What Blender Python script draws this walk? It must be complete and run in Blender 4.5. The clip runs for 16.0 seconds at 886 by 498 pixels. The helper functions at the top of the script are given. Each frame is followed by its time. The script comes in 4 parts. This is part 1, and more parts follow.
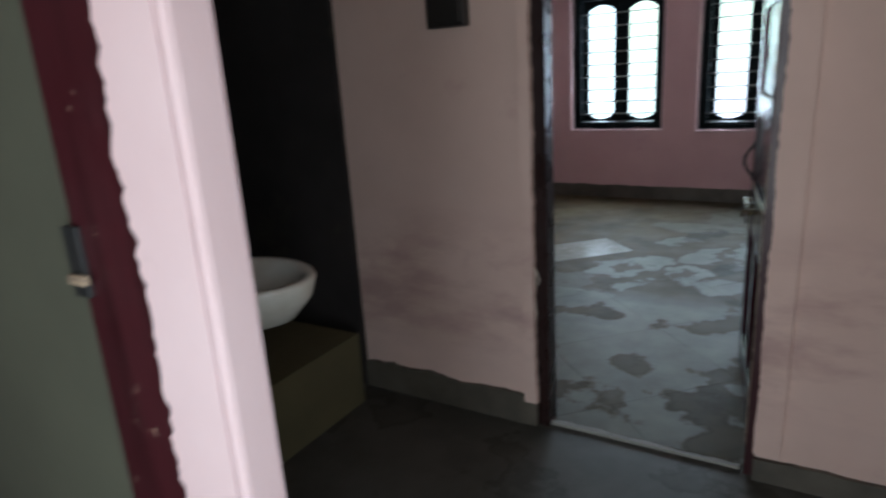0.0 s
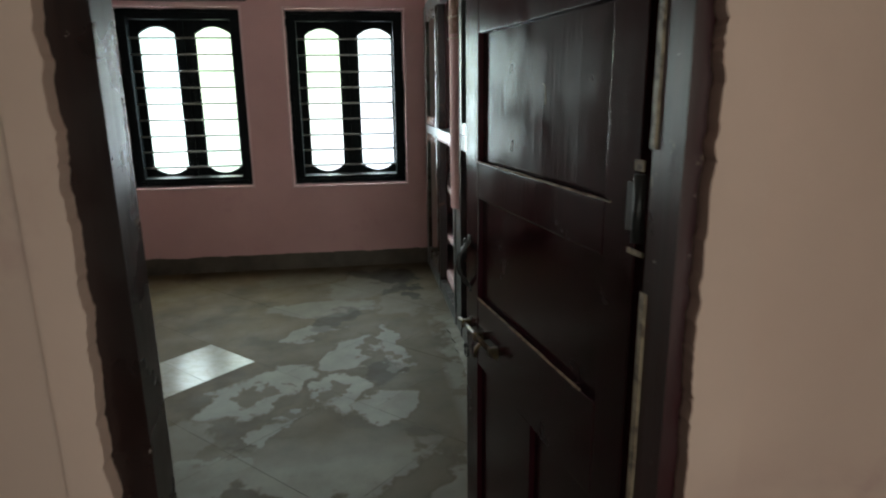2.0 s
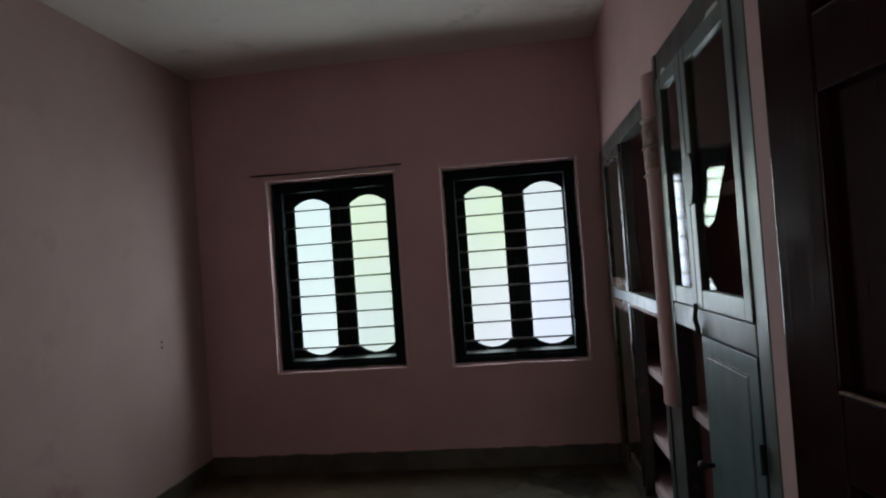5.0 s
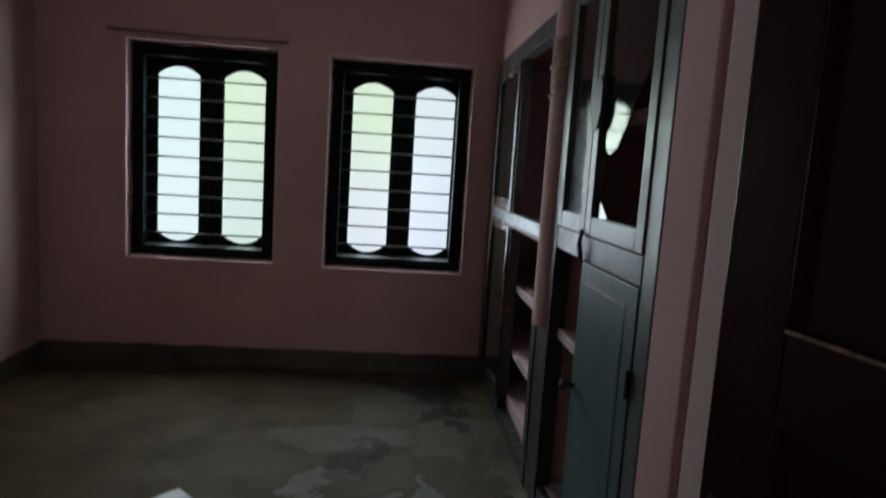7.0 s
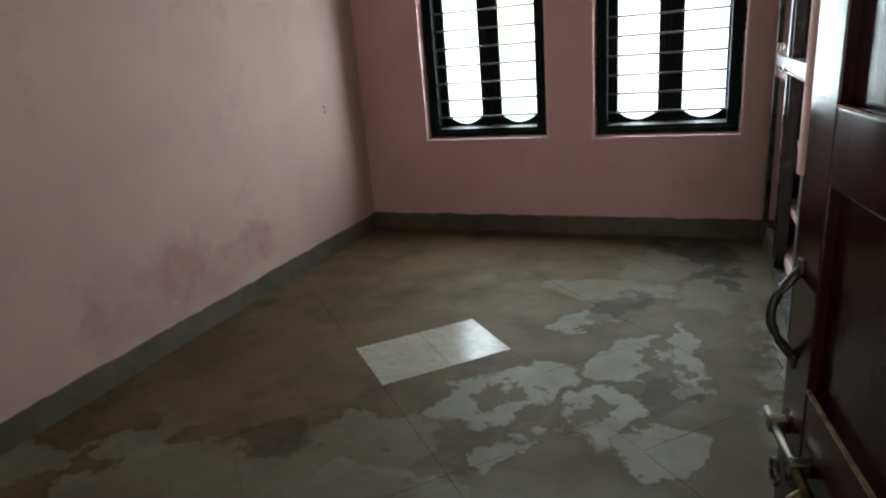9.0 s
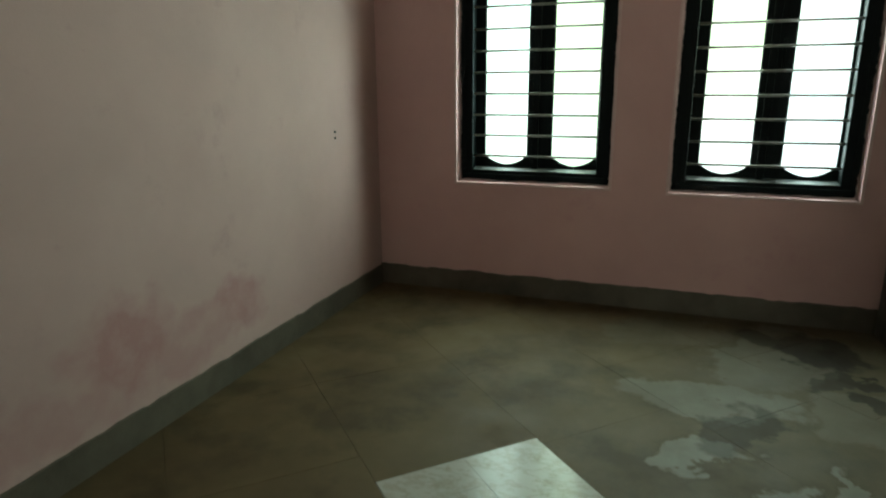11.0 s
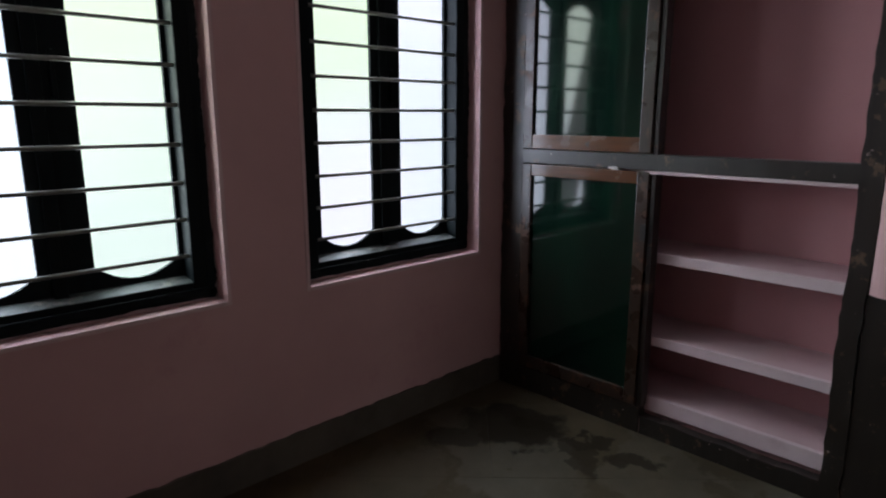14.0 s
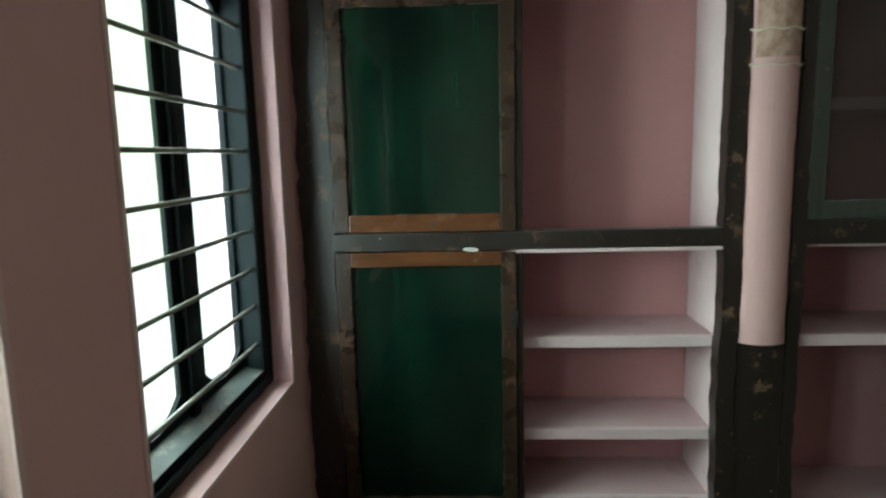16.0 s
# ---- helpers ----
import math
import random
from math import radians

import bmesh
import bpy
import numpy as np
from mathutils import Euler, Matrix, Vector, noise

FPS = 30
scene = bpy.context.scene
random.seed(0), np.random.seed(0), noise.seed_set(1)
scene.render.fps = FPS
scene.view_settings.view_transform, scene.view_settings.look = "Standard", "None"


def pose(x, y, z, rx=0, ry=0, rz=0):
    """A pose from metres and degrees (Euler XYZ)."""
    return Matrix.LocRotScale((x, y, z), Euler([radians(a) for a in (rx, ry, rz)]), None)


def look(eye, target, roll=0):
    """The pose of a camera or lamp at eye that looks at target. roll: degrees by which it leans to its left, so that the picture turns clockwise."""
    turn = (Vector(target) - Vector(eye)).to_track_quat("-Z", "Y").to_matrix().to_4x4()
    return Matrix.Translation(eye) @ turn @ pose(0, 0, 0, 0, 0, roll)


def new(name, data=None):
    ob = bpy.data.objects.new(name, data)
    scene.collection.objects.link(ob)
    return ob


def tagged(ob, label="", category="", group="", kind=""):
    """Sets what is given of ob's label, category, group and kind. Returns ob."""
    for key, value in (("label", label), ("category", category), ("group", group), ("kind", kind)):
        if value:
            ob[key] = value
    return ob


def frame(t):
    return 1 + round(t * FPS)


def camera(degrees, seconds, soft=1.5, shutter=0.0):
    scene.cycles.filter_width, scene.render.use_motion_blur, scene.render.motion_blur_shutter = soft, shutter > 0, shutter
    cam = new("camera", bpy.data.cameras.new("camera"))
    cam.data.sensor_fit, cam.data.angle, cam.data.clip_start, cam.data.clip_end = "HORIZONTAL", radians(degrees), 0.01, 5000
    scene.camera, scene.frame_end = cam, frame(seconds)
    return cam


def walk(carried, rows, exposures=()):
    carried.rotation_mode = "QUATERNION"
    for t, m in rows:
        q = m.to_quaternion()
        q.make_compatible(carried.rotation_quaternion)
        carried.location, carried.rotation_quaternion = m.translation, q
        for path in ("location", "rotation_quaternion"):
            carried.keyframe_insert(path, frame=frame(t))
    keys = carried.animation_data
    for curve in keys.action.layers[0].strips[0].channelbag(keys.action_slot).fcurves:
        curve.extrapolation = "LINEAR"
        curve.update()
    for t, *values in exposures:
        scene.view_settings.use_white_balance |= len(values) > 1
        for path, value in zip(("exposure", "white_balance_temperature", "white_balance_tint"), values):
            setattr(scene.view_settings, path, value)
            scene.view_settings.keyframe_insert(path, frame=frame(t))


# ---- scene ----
PATH = [
    (0, (2.357, -6.83, 1.464), (1.354, -5.189, 0.913), -3.6),
    (0.3, (2.264, -6.712, 1.465), (1.609, -4.901, 0.922), -2.7),
    (0.5, (2.191, -6.589, 1.46), (1.818, -4.706, 0.898), -1.0),
    (0.8, (2.058, -6.362, 1.459), (2.052, -4.425, 0.960), -1.9),
    (1, (1.974, -6.198, 1.459), (2.126, -4.255, 1.008), -1.8),
    (1.5, (1.842, -5.799, 1.469), (2.069, -3.873, 0.981), 0.3),
    (1.8, (1.803, -5.588, 1.475), (2.064, -3.656, 1.030), 0.1),
    (2, (1.78, -5.452, 1.477), (2.047, -3.531, 0.99), -0.7),
    (2.2, (1.754, -5.313, 1.475), (2.071, -3.397, 0.995), -1.9),
    (2.4, (1.732, -5.179, 1.473), (2.169, -3.269, 1.073), -2.8),
    (2.5, (1.725, -5.117, 1.472), (2.227, -3.223, 1.072), -2.6),
    (3, (1.716, -4.854, 1.454), (2.123, -2.957, 0.968), -1.3),
    (3.3, (1.738, -4.744, 1.454), (1.946, -2.796, 1.052), -1.9),
    (3.5, (1.762, -4.688, 1.455), (1.755, -2.728, 1.055), -3.3),
    (4, (1.788, -4.585, 1.465), (1.455, -2.627, 1.228), -5.1),
    (6.4, (1.716, -4.431, 1.463), (1.9, -2.444, 1.597), 2.4),
    (6.5, (1.712, -4.419, 1.462), (1.924, -2.432, 1.546), 3.1),
    (7, (1.701, -4.357, 1.431), (1.881, -2.381, 1.181), 3.7),
    (7.5, (1.699, -4.344, 1.388), (1.845, -2.418, 0.869), 3.8),
    (8, (1.736, -4.408, 1.373), (1.6, -2.5, 0.787), -0.2),
    (8.5, (1.866, -4.597, 1.371), (1.382, -2.77, 0.718), -2.3),
    (9, (1.957, -4.656, 1.389), (1.221, -2.895, 0.79), -4.7),
    (11.5, (1.052, -3.646, 1.306), (0.485, -1.777, 0.876), 2.9),
    (11.8, (0.938, -3.528, 1.307), (0.739, -1.569, 0.960), 2.8),
    (12, (0.862, -3.443, 1.307), (0.886, -1.481, 0.919), 0.6),
    (12.5, (0.646, -3.165, 1.31), (1.0, -1.234, 0.924), -2.1),
    (13, (0.414, -2.857, 1.329), (1.113, -1.027, 0.925), -1.8),
    (13.5, (0.149, -2.515, 1.352), (1.29, -0.922, 0.951), -2.2),
    (14, (0.008, -2.121, 1.363), (1.366, -0.712, 0.952), 0.0),
    (14.5, (-0.068, -1.73, 1.409), (1.483, -0.543, 0.986), 1.9),
    (15, (-0.073, -1.373, 1.43), (1.67, -0.44, 1.133), -1.0),
    (15.3, (-0.031, -1.144, 1.437), (1.784, -0.379, 1.089), -1.2),
    (15.5, (0.021, -1.001, 1.445), (1.905, -0.436, 1.087), -0.4),
    (16, (0.138, -0.718, 1.488), (2.114, -0.613, 1.196), -1.4),
]
cam = camera(70.4, 16.0, soft=2.15, shutter=0.35)
EXPOSURES = [(0.0, 0.48, 5370, 3), (0.5, 0.52, 5920, 3), (1.0, 0.08, 6220, -9), (1.5, 0.15, 6370, -9), (2.0, 0.35, 6270, -4), (2.5, 0.61, 6120, 8), (3.0, 1.12, 6020, 19), (3.6, 0.00, 6170, 12), (4.2, -0.70, 6070, 3),
             (6.5, -1.00, 6070, 3), (7.0, -0.95, 6070, 4), (7.6, 0.05, 6170, 6), (9.2, 0.58, 6320, 2), (11.5, 0.05, 6570, -26), (12.0, -0.70, 6320, -6), (12.5, -0.75, 6020, 6), (13.0, -0.75, 6020, 6),
             (14.0, -0.70, 6070, 13), (15.0, -0.75, 6070, 9), (15.5, -0.58, 5920, 13), (16.0, 0.08, 6270, -16)]
walk(cam, [(t, look(eye, target, roll)) for t, eye, target, roll in PATH], EXPOSURES)

# ---- world and light ----
world = bpy.data.worlds.new("sky")
scene.world = world
world.use_nodes = True
wn = world.node_tree.nodes
sky = wn.new("ShaderNodeTexSky")
sky.sky_type, sky.sun_disc, sky.sun_elevation, sky.sun_rotation = "NISHITA", False, radians(50), radians(160)
world.node_tree.links.new(sky.outputs[0], wn["Background"].inputs[0])
wn["Background"].inputs[1].default_value = 0.08


def area_lamp(name, m, w, h, watts, colour):
    data = bpy.data.lights.new(name, "AREA")
    data.shape, data.size, data.size_y, data.energy, data.color = "RECTANGLE", w, h, watts, colour
    ob = new(name, data)
    ob.matrix_world = m
    return ob


# room: x from WEST to EAST, window wall at NORTH; the windows sit a little back in it
WEST, EAST, NORTH, SOUTH = -0.565, 2.40, -0.065, -4.54
HALL_N, HALL_E, HALL_S = -4.65, 2.78, -8.2
CEIL = 2.95
DOOR_W, DOOR_E = 1.438, 2.258
DOOR_TOP = 2.08
WINDOWS = ((0.0, "window_1"), (1.29, "window_2"))
WIN_W, WIN_LOW, WIN_TOP = 0.92, 0.745, 2.12
daylight = (0.93, 0.98, 1.0)
for wx, wname in WINDOWS:
    area_lamp("daylight_lamp", pose(wx + WIN_W / 2, 0.32, 1.45, -78, 0, 0), 1.0, 1.5, 72, daylight)
# unseen hall doorways: the side wall's added for light, the end wall's inferred
area_lamp("daylight_lamp", pose(HALL_E + 0.12, -7.25, 1.1, 0, 90, 0), 2.0, 0.95, 22, (1.0, 0.95, 0.88))
area_lamp("daylight_lamp", pose(2.15, HALL_S - 0.12, 1.1, 90, 0, 0), 0.95, 2.0, 25, (1.0, 0.94, 0.86))


# ---- materials ----
class Mat:
    def __init__(self, name, rough=0.6, metal=0.0):
        self.m = bpy.data.materials.new(name)
        self.m.use_nodes = True
        self.t = self.m.node_tree
        self.b = self.t.nodes["Principled BSDF"]
        self.b.inputs["Roughness"].default_value = rough
        self.b.inputs["Metallic"].default_value = metal
        self.coord = self.t.nodes.new("ShaderNodeNewGeometry").outputs["Position"]

    def link(self, a, b):
        self.t.links.new(a, b)

    def noise(self, scale, detail=4.0, rough=0.55, stretch=None, shift=0.0):
        n = self.t.nodes.new("ShaderNodeTexNoise")
        n.inputs["Scale"].default_value, n.inputs["Detail"].default_value, n.inputs["Roughness"].default_value = scale, detail, rough
        mp = self.t.nodes.new("ShaderNodeMapping")
        mp.inputs["Scale"].default_value = stretch or (1, 1, 1)
        mp.inputs["Location"].default_value = (shift, shift * 0.7, shift * 1.3)
        self.link(self.coord, mp.inputs["Vector"])
        self.link(mp.outputs[0], n.inputs["Vector"])
        return n.outputs[0]

    def ramp(self, fac, *stops):
        r = self.t.nodes.new("ShaderNodeValToRGB")
        while len(r.color_ramp.elements) < len(stops):
            r.color_ramp.elements.new(0.5)
        for e, (p, c) in zip(r.color_ramp.elements, stops):
            e.position, e.color = p, (c, c, c, 1) if isinstance(c, (int, float)) else (*c, 1)
        self.link(fac, r.inputs[0])
        return r.outputs[0]

    def mix(self, fac, a, b, how="MIX"):
        n = self.t.nodes.new("ShaderNodeMix")
        n.data_type, n.blend_type = "RGBA", how
        for sock, v in ((n.inputs[0], fac), (n.inputs[6], a), (n.inputs[7], b)):
            if isinstance(v, (int, float)):
                sock.default_value = v
            elif isinstance(v, tuple):
                sock.default_value = (*v, 1)
            else:
                self.link(v, sock)
        return n.outputs[2]

    def math(self, how, a, b=0.0):
        n = self.t.nodes.new("ShaderNodeMath")
        n.operation, n.use_clamp = how, True
        for sock, v in ((n.inputs[0], a), (n.inputs[1], b)):
            if isinstance(v, (int, float)):
                sock.default_value = v
            else:
                self.link(v, sock)
        return n.outputs[0]

    def axis(self, n):
        s = self.t.nodes.new("ShaderNodeSeparateXYZ")
        self.link(self.coord, s.inputs[0])
        return s.outputs[n]

    def spread(self, value, a, b, c=0.0, d=1.0):
        n = self.t.nodes.new("ShaderNodeMapRange")
        self.link(value, n.inputs[0])
        for i, v in enumerate((a, b, c, d)):
            n.inputs[i + 1].default_value = v
        return n.outputs[0]

    def random(self):
        return self.t.nodes.new("ShaderNodeObjectInfo").outputs["Random"]

    def colour(self, c):
        if isinstance(c, tuple):
            self.b.inputs["Base Color"].default_value = (*c, 1)
        else:
            self.link(c, self.b.inputs["Base Color"])
        return self

    def rough(self, r):
        self.link(r, self.b.inputs["Roughness"])
        return self

    def bump(self, height, strength=0.2, dist=0.01):
        n = self.t.nodes.new("ShaderNodeBump")
        n.inputs["Strength"].default_value, n.inputs["Distance"].default_value = strength, dist
        self.link(height, n.inputs["Height"])
        self.link(n.outputs[0], self.b.inputs["Normal"])
        return self


def plaster(name, base, dark, stain, shift=0.0, damp=(), smear=None):
    """Distempered plaster: cloudy colour, faint stains, trowel relief; damp: blots of rising damp (y, z, half-length, half-height, strength)."""
    m = Mat(name, 0.75)
    c = m.mix(m.ramp(m.noise(1.6, 5, 0.6, shift=shift), (0.35, 0.0), (0.7, 1.0)), base, dark)
    c = m.mix(m.ramp(m.noise(3.3, 6, 0.65, shift=shift + 5), (0.60, 0.0), (0.72, 0.6)), c, stain)
    if damp:
        shaken = m.t.nodes.new("ShaderNodeTexNoise")
        shaken.inputs["Scale"].default_value, shaken.inputs["Detail"].default_value = 5.5, 6.0
        m.link(m.coord, shaken.inputs["Vector"])
        where = m.t.nodes.new("ShaderNodeVectorMath")
        where.operation = "MULTIPLY_ADD"
        m.link(shaken.outputs["Color"], where.inputs[0])
        where.inputs[1].default_value = (0, 0.34, 0.34)
        m.link(m.coord, where.inputs[2])
        total = None
        for py, pz, a, b, strength in damp:
            mp = m.t.nodes.new("ShaderNodeMapping")
            mp.vector_type = "TEXTURE"
            mp.inputs["Location"].default_value, mp.inputs["Scale"].default_value = (0, py + 0.17, pz + 0.17), (1e6, a, b)
            m.link(where.outputs[0], mp.inputs["Vector"])
            ln = m.t.nodes.new("ShaderNodeVectorMath")
            ln.operation = "LENGTH"
            m.link(mp.outputs[0], ln.inputs[0])
            one = m.spread(ln.outputs["Value"], 1.25, 0.7, 0.0, strength)
            total = one if total is None else m.math("MAXIMUM", total, one)
        mottle = m.ramp(m.noise(7.0, 6, 0.6, shift=2.0), (0.36, 0.45), (0.56, 1.0))
        c = m.mix(m.math("MULTIPLY", total, mottle), c, (0.36, 0.185, 0.195))
    if smear:
        z = m.axis(2)
        band = m.math("MULTIPLY", m.spread(z, smear[0], smear[0] + 0.2), m.spread(z, smear[1], smear[1] - 0.25))
        band = m.math("MULTIPLY", band, m.ramp(m.noise(1.5, 5, 0.6, (1, 1, 2.6), shift=3.0), (0.46, 0.0), (0.62, 0.75)))
        c = m.mix(band, c, tuple(v * 0.8 for v in stain))
    m.colour(c)
    m.rough(m.ramp(m.noise(2.5, 3, shift=shift), (0.3, 0.75), (0.7, 0.9)))
    m.b.inputs["Specular IOR Level"].default_value = 0.15
    h = m.mix(0.35, m.noise(7, 4, shift=shift), m.noise(90, 3, shift=shift))
    return m.bump(h, 0.14, 0.01).m


PINK = plaster("pink_distemper", (0.62, 0.41, 0.405), (0.55, 0.355, 0.355), (0.50, 0.30, 0.315))
# greyer pink, also darkened in the colour because window light falls too strongly here
WEST_PINK = plaster("west_pink_darkened", (0.49, 0.355, 0.335), (0.44, 0.315, 0.30), (0.39, 0.27, 0.265), damp=((-2.24, 0.40, 0.24, 0.19, 0.7), (-1.60, 0.33, 0.19, 0.12, 0.65), (-2.0, 0.28, 0.3, 0.14, 0.45), (-2.8, 0.32, 0.12, 0.10, 0.5), (-2.5, 0.22, 0.35, 0.10, 0.4)))
HALL_PINK = plaster("hall_distemper", (0.62, 0.465, 0.40), (0.54, 0.40, 0.34), (0.45, 0.30, 0.275), 9.0, smear=(0.2, 0.95))
NICHE_PINK = plaster("niche_distemper", (0.58, 0.33, 0.345), (0.52, 0.285, 0.30), (0.46, 0.24, 0.26), 4.0)
PALE_PLASTER = plaster("pale_plaster", (0.66, 0.51, 0.51), (0.60, 0.44, 0.44), (0.52, 0.38, 0.38), 14.0)
SHELF_PAINT = plaster("shelf_whitewash", (0.72, 0.60, 0.62), (0.66, 0.50, 0.53), (0.5, 0.36, 0.4), 3.0)
# shaded copy of the shelf wash, for the bodies inside the niches
SHELF_SHADED = plaster("shelf_wash_shaded", (0.63, 0.47, 0.49), (0.54, 0.36, 0.38), (0.45, 0.28, 0.31), 3.6)
CEIL_PAINT = plaster("ceiling_whitewash", (0.74, 0.68, 0.64), (0.66, 0.6, 0.56), (0.45, 0.4, 0.36), 6.0)
# near black: the darkness of the unlit wash place is put into the colour
UNLIT_WALL = plaster("near_black_unlit_wall", (0.035, 0.03, 0.028), (0.02, 0.018, 0.017), (0.05, 0.045, 0.03), 2.0)


def stone(name, base, pale, brown, patches=(), holes=(), stains=(), patchy=1.0, rough=(0.2, 0.5)):
    """Worn floor stone: brown grime, and pale patches (x, y, half-length, half-width, turn, strength) where it has been rubbed off."""
    m = Mat(name)
    x, y = m.axis(0), m.axis(1)

    def shake(scale, shift, amount):
        n = m.t.nodes.new("ShaderNodeTexNoise")
        n.inputs["Scale"].default_value, n.inputs["Detail"].default_value, n.inputs["Roughness"].default_value = scale, 5.0, 0.6
        mp = m.t.nodes.new("ShaderNodeVectorMath")
        mp.operation = "ADD"
        mp.inputs[1].default_value = (shift, shift, 0)
        m.link(m.coord, mp.inputs[0])
        m.link(mp.outputs[0], n.inputs["Vector"])
        k = m.t.nodes.new("ShaderNodeVectorMath")
        k.operation = "MULTIPLY_ADD"
        m.link(n.outputs["Color"], k.inputs[0])
        k.inputs[1].default_value, k.inputs[2].default_value = (amount, amount, 0), (-amount / 2, -amount / 2, 0)
        add = m.t.nodes.new("ShaderNodeVectorMath")
        m.link(k.outputs[0], add.inputs[0])
        m.link(m.coord, add.inputs[1])
        return add.outputs[0]

    def blots(rows, where, soft):
        """The strongest of several uneven oval blots."""
        total = None
        for px, py, a, b, turn, strength in rows:
            mp = m.t.nodes.new("ShaderNodeMapping")
            mp.vector_type = "TEXTURE"
            mp.inputs["Location"].default_value, mp.inputs["Rotation"].default_value, mp.inputs["Scale"].default_value = (px, py, 0), (0, 0, radians(turn)), (a, b, 1e6)
            m.link(where, mp.inputs["Vector"])
            ln = m.t.nodes.new("ShaderNodeVectorMath")
            ln.operation = "LENGTH"
            m.link(mp.outputs[0], ln.inputs[0])
            one = m.spread(ln.outputs["Value"], 1.0 + soft, 1.0 - soft, 0.0, strength)
            total = one if total is None else m.math("MAXIMUM", total, one)
        return total

    ground = m.mix(m.ramp(m.noise(1.7, 5, 0.6, shift=7), (0.35, 0.0), (0.68, 1.0)), base, brown)
    ground = m.mix(m.ramp(m.noise(3.1, 5, 0.6, shift=11), (0.47, 0.0), (0.64, 0.7)), ground, tuple(v * 0.55 for v in brown))
    # greyer towards the cupboards
    ground = m.mix(m.spread(x, 0.6, 1.9, 0.0, 0.45), ground, tuple(v * 0.62 for v in (base[0], base[0] * 0.97, base[0] * 0.74)))
    # nearer the door the patches are many and of no settled shape
    near = m.math("MULTIPLY", m.spread(y, -2.85, -3.15), m.ramp(m.noise(2.6, 5, 0.55, shift=1.3), (0.455, 0.0), (0.485, 0.85)))
    mask = m.math("MULTIPLY", near, patchy)
    rim = m.math("MULTIPLY", m.spread(y, -2.85, -3.15), m.ramp(m.noise(2.6, 5, 0.55, shift=1.3), (0.415, 0.0), (0.45, 0.5), (0.475, 0.0)))
    if patches:
        w = shake(4.2, 2.0, 0.5)
        spots = blots(patches, w, 0.07)
        spots = m.math("MULTIPLY", spots, m.math("SUBTRACT", 1.0, blots(holes, shake(8.0, 5.0, 0.45), 0.12)))
        spots = m.math("MULTIPLY", spots, m.ramp(m.noise(9.0, 4, 0.55, shift=3), (0.31, 0.25), (0.35, 1.0)))
        mask = m.math("MAXIMUM", mask, spots)
        rim = m.math("MAXIMUM", rim, m.math("MULTIPLY", blots([(a, b, c * 1.22, d * 1.3, e, f) for a, b, c, d, e, f in patches], w, 0.16), 0.5))
    ground = m.mix(rim, ground, tuple(v * 0.7 for v in brown))
    # whitish cement spilt along the foot of the cupboards
    foot = m.math("MULTIPLY", m.spread(x, 2.20, 2.25), m.ramp(m.noise(5, 5, 0.6, shift=4.4), (0.42, 0.0), (0.5, 0.8)))
    foot = m.math("MULTIPLY", foot, m.spread(y, -1.3, -1.6))
    mask = m.math("MAXIMUM", mask, foot)
    fine = m.noise(130, 3, 0.7)
    cloudy = m.mix(m.ramp(m.noise(4.5, 5, 0.65, shift=2.2), (0.35, 0.0), (0.65, 1.0)), pale, tuple(v * 0.66 for v in pale))
    c = m.mix(mask, ground, cloudy)
    if stains:
        c = m.mix(blots(stains, shake(5.0, 8.0, 0.4), 0.12), c, tuple(v * 0.16 for v in brown))
    c = m.mix(0.22, c, m.mix(fine, (0.02, 0.02, 0.02), (0.5, 0.48, 0.44)), "OVERLAY")
    c = m.mix(m.math("MULTIPLY", m.random(), 0.2), c, tuple(v * 0.6 for v in base))
    m.colour(c)
    m.b.inputs["Specular IOR Level"].default_value = 0.16
    m.rough(m.mix(mask, m.ramp(m.noise(6, 4), (0.3, rough[1] - 0.08), (0.7, rough[1] + 0.1)), (rough[0],) * 3))
    h = m.mix(0.5, m.noise(60, 3), m.noise(4, 3))
    return m.bump(h, 0.08, 0.006).m


PATCHES = ((1.25, -2.39, 0.36, 0.17, 52, 0.95), (1.65, -2.49, 0.21, 0.13, 97, 0.95), (1.39, -2.77, 0.16, 0.07, 43, 0.9), (0.88, -2.9, 0.25, 0.17, 58, 0.5),
           (1.03, -3.09, 0.30, 0.13, 20, 0.9), (0.74, -2.84, 0.20, 0.12, 32, 0.6), (1.46, -1.66, 0.18, 0.09, 42, 0.8), (1.5, -1.18, 0.36, 0.17, 0, 0.55), (1.83, -0.6, 0.46, 0.26, 74, 0.4),
           (1.28, -0.44, 0.34, 0.2, 27, 0.2), (1.71, -2.01, 0.23, 0.15, 61, 0.9), (1.95, -1.87, 0.31, 0.06, 91, 0.85), (2.15, -1.14, 0.33, 0.2, 41, 0.3),
           (1.89, -2.66, 0.17, 0.12, 43, 0.85), (1.99, -2.24, 0.08, 0.05, 81, 0.7), (2.26, -2.28, 0.09, 0.05, 79, 0.8))
HOLES = ((1.21, -2.46, 0.10, 0.07, 67, 0.9), (1.62, -2.46, 0.11, 0.07, 87, 0.9), (1.83, -1.93, 0.2, 0.06, 96, 0.95), (1.41, -2.58, 0.15, 0.08, 74, 0.95))
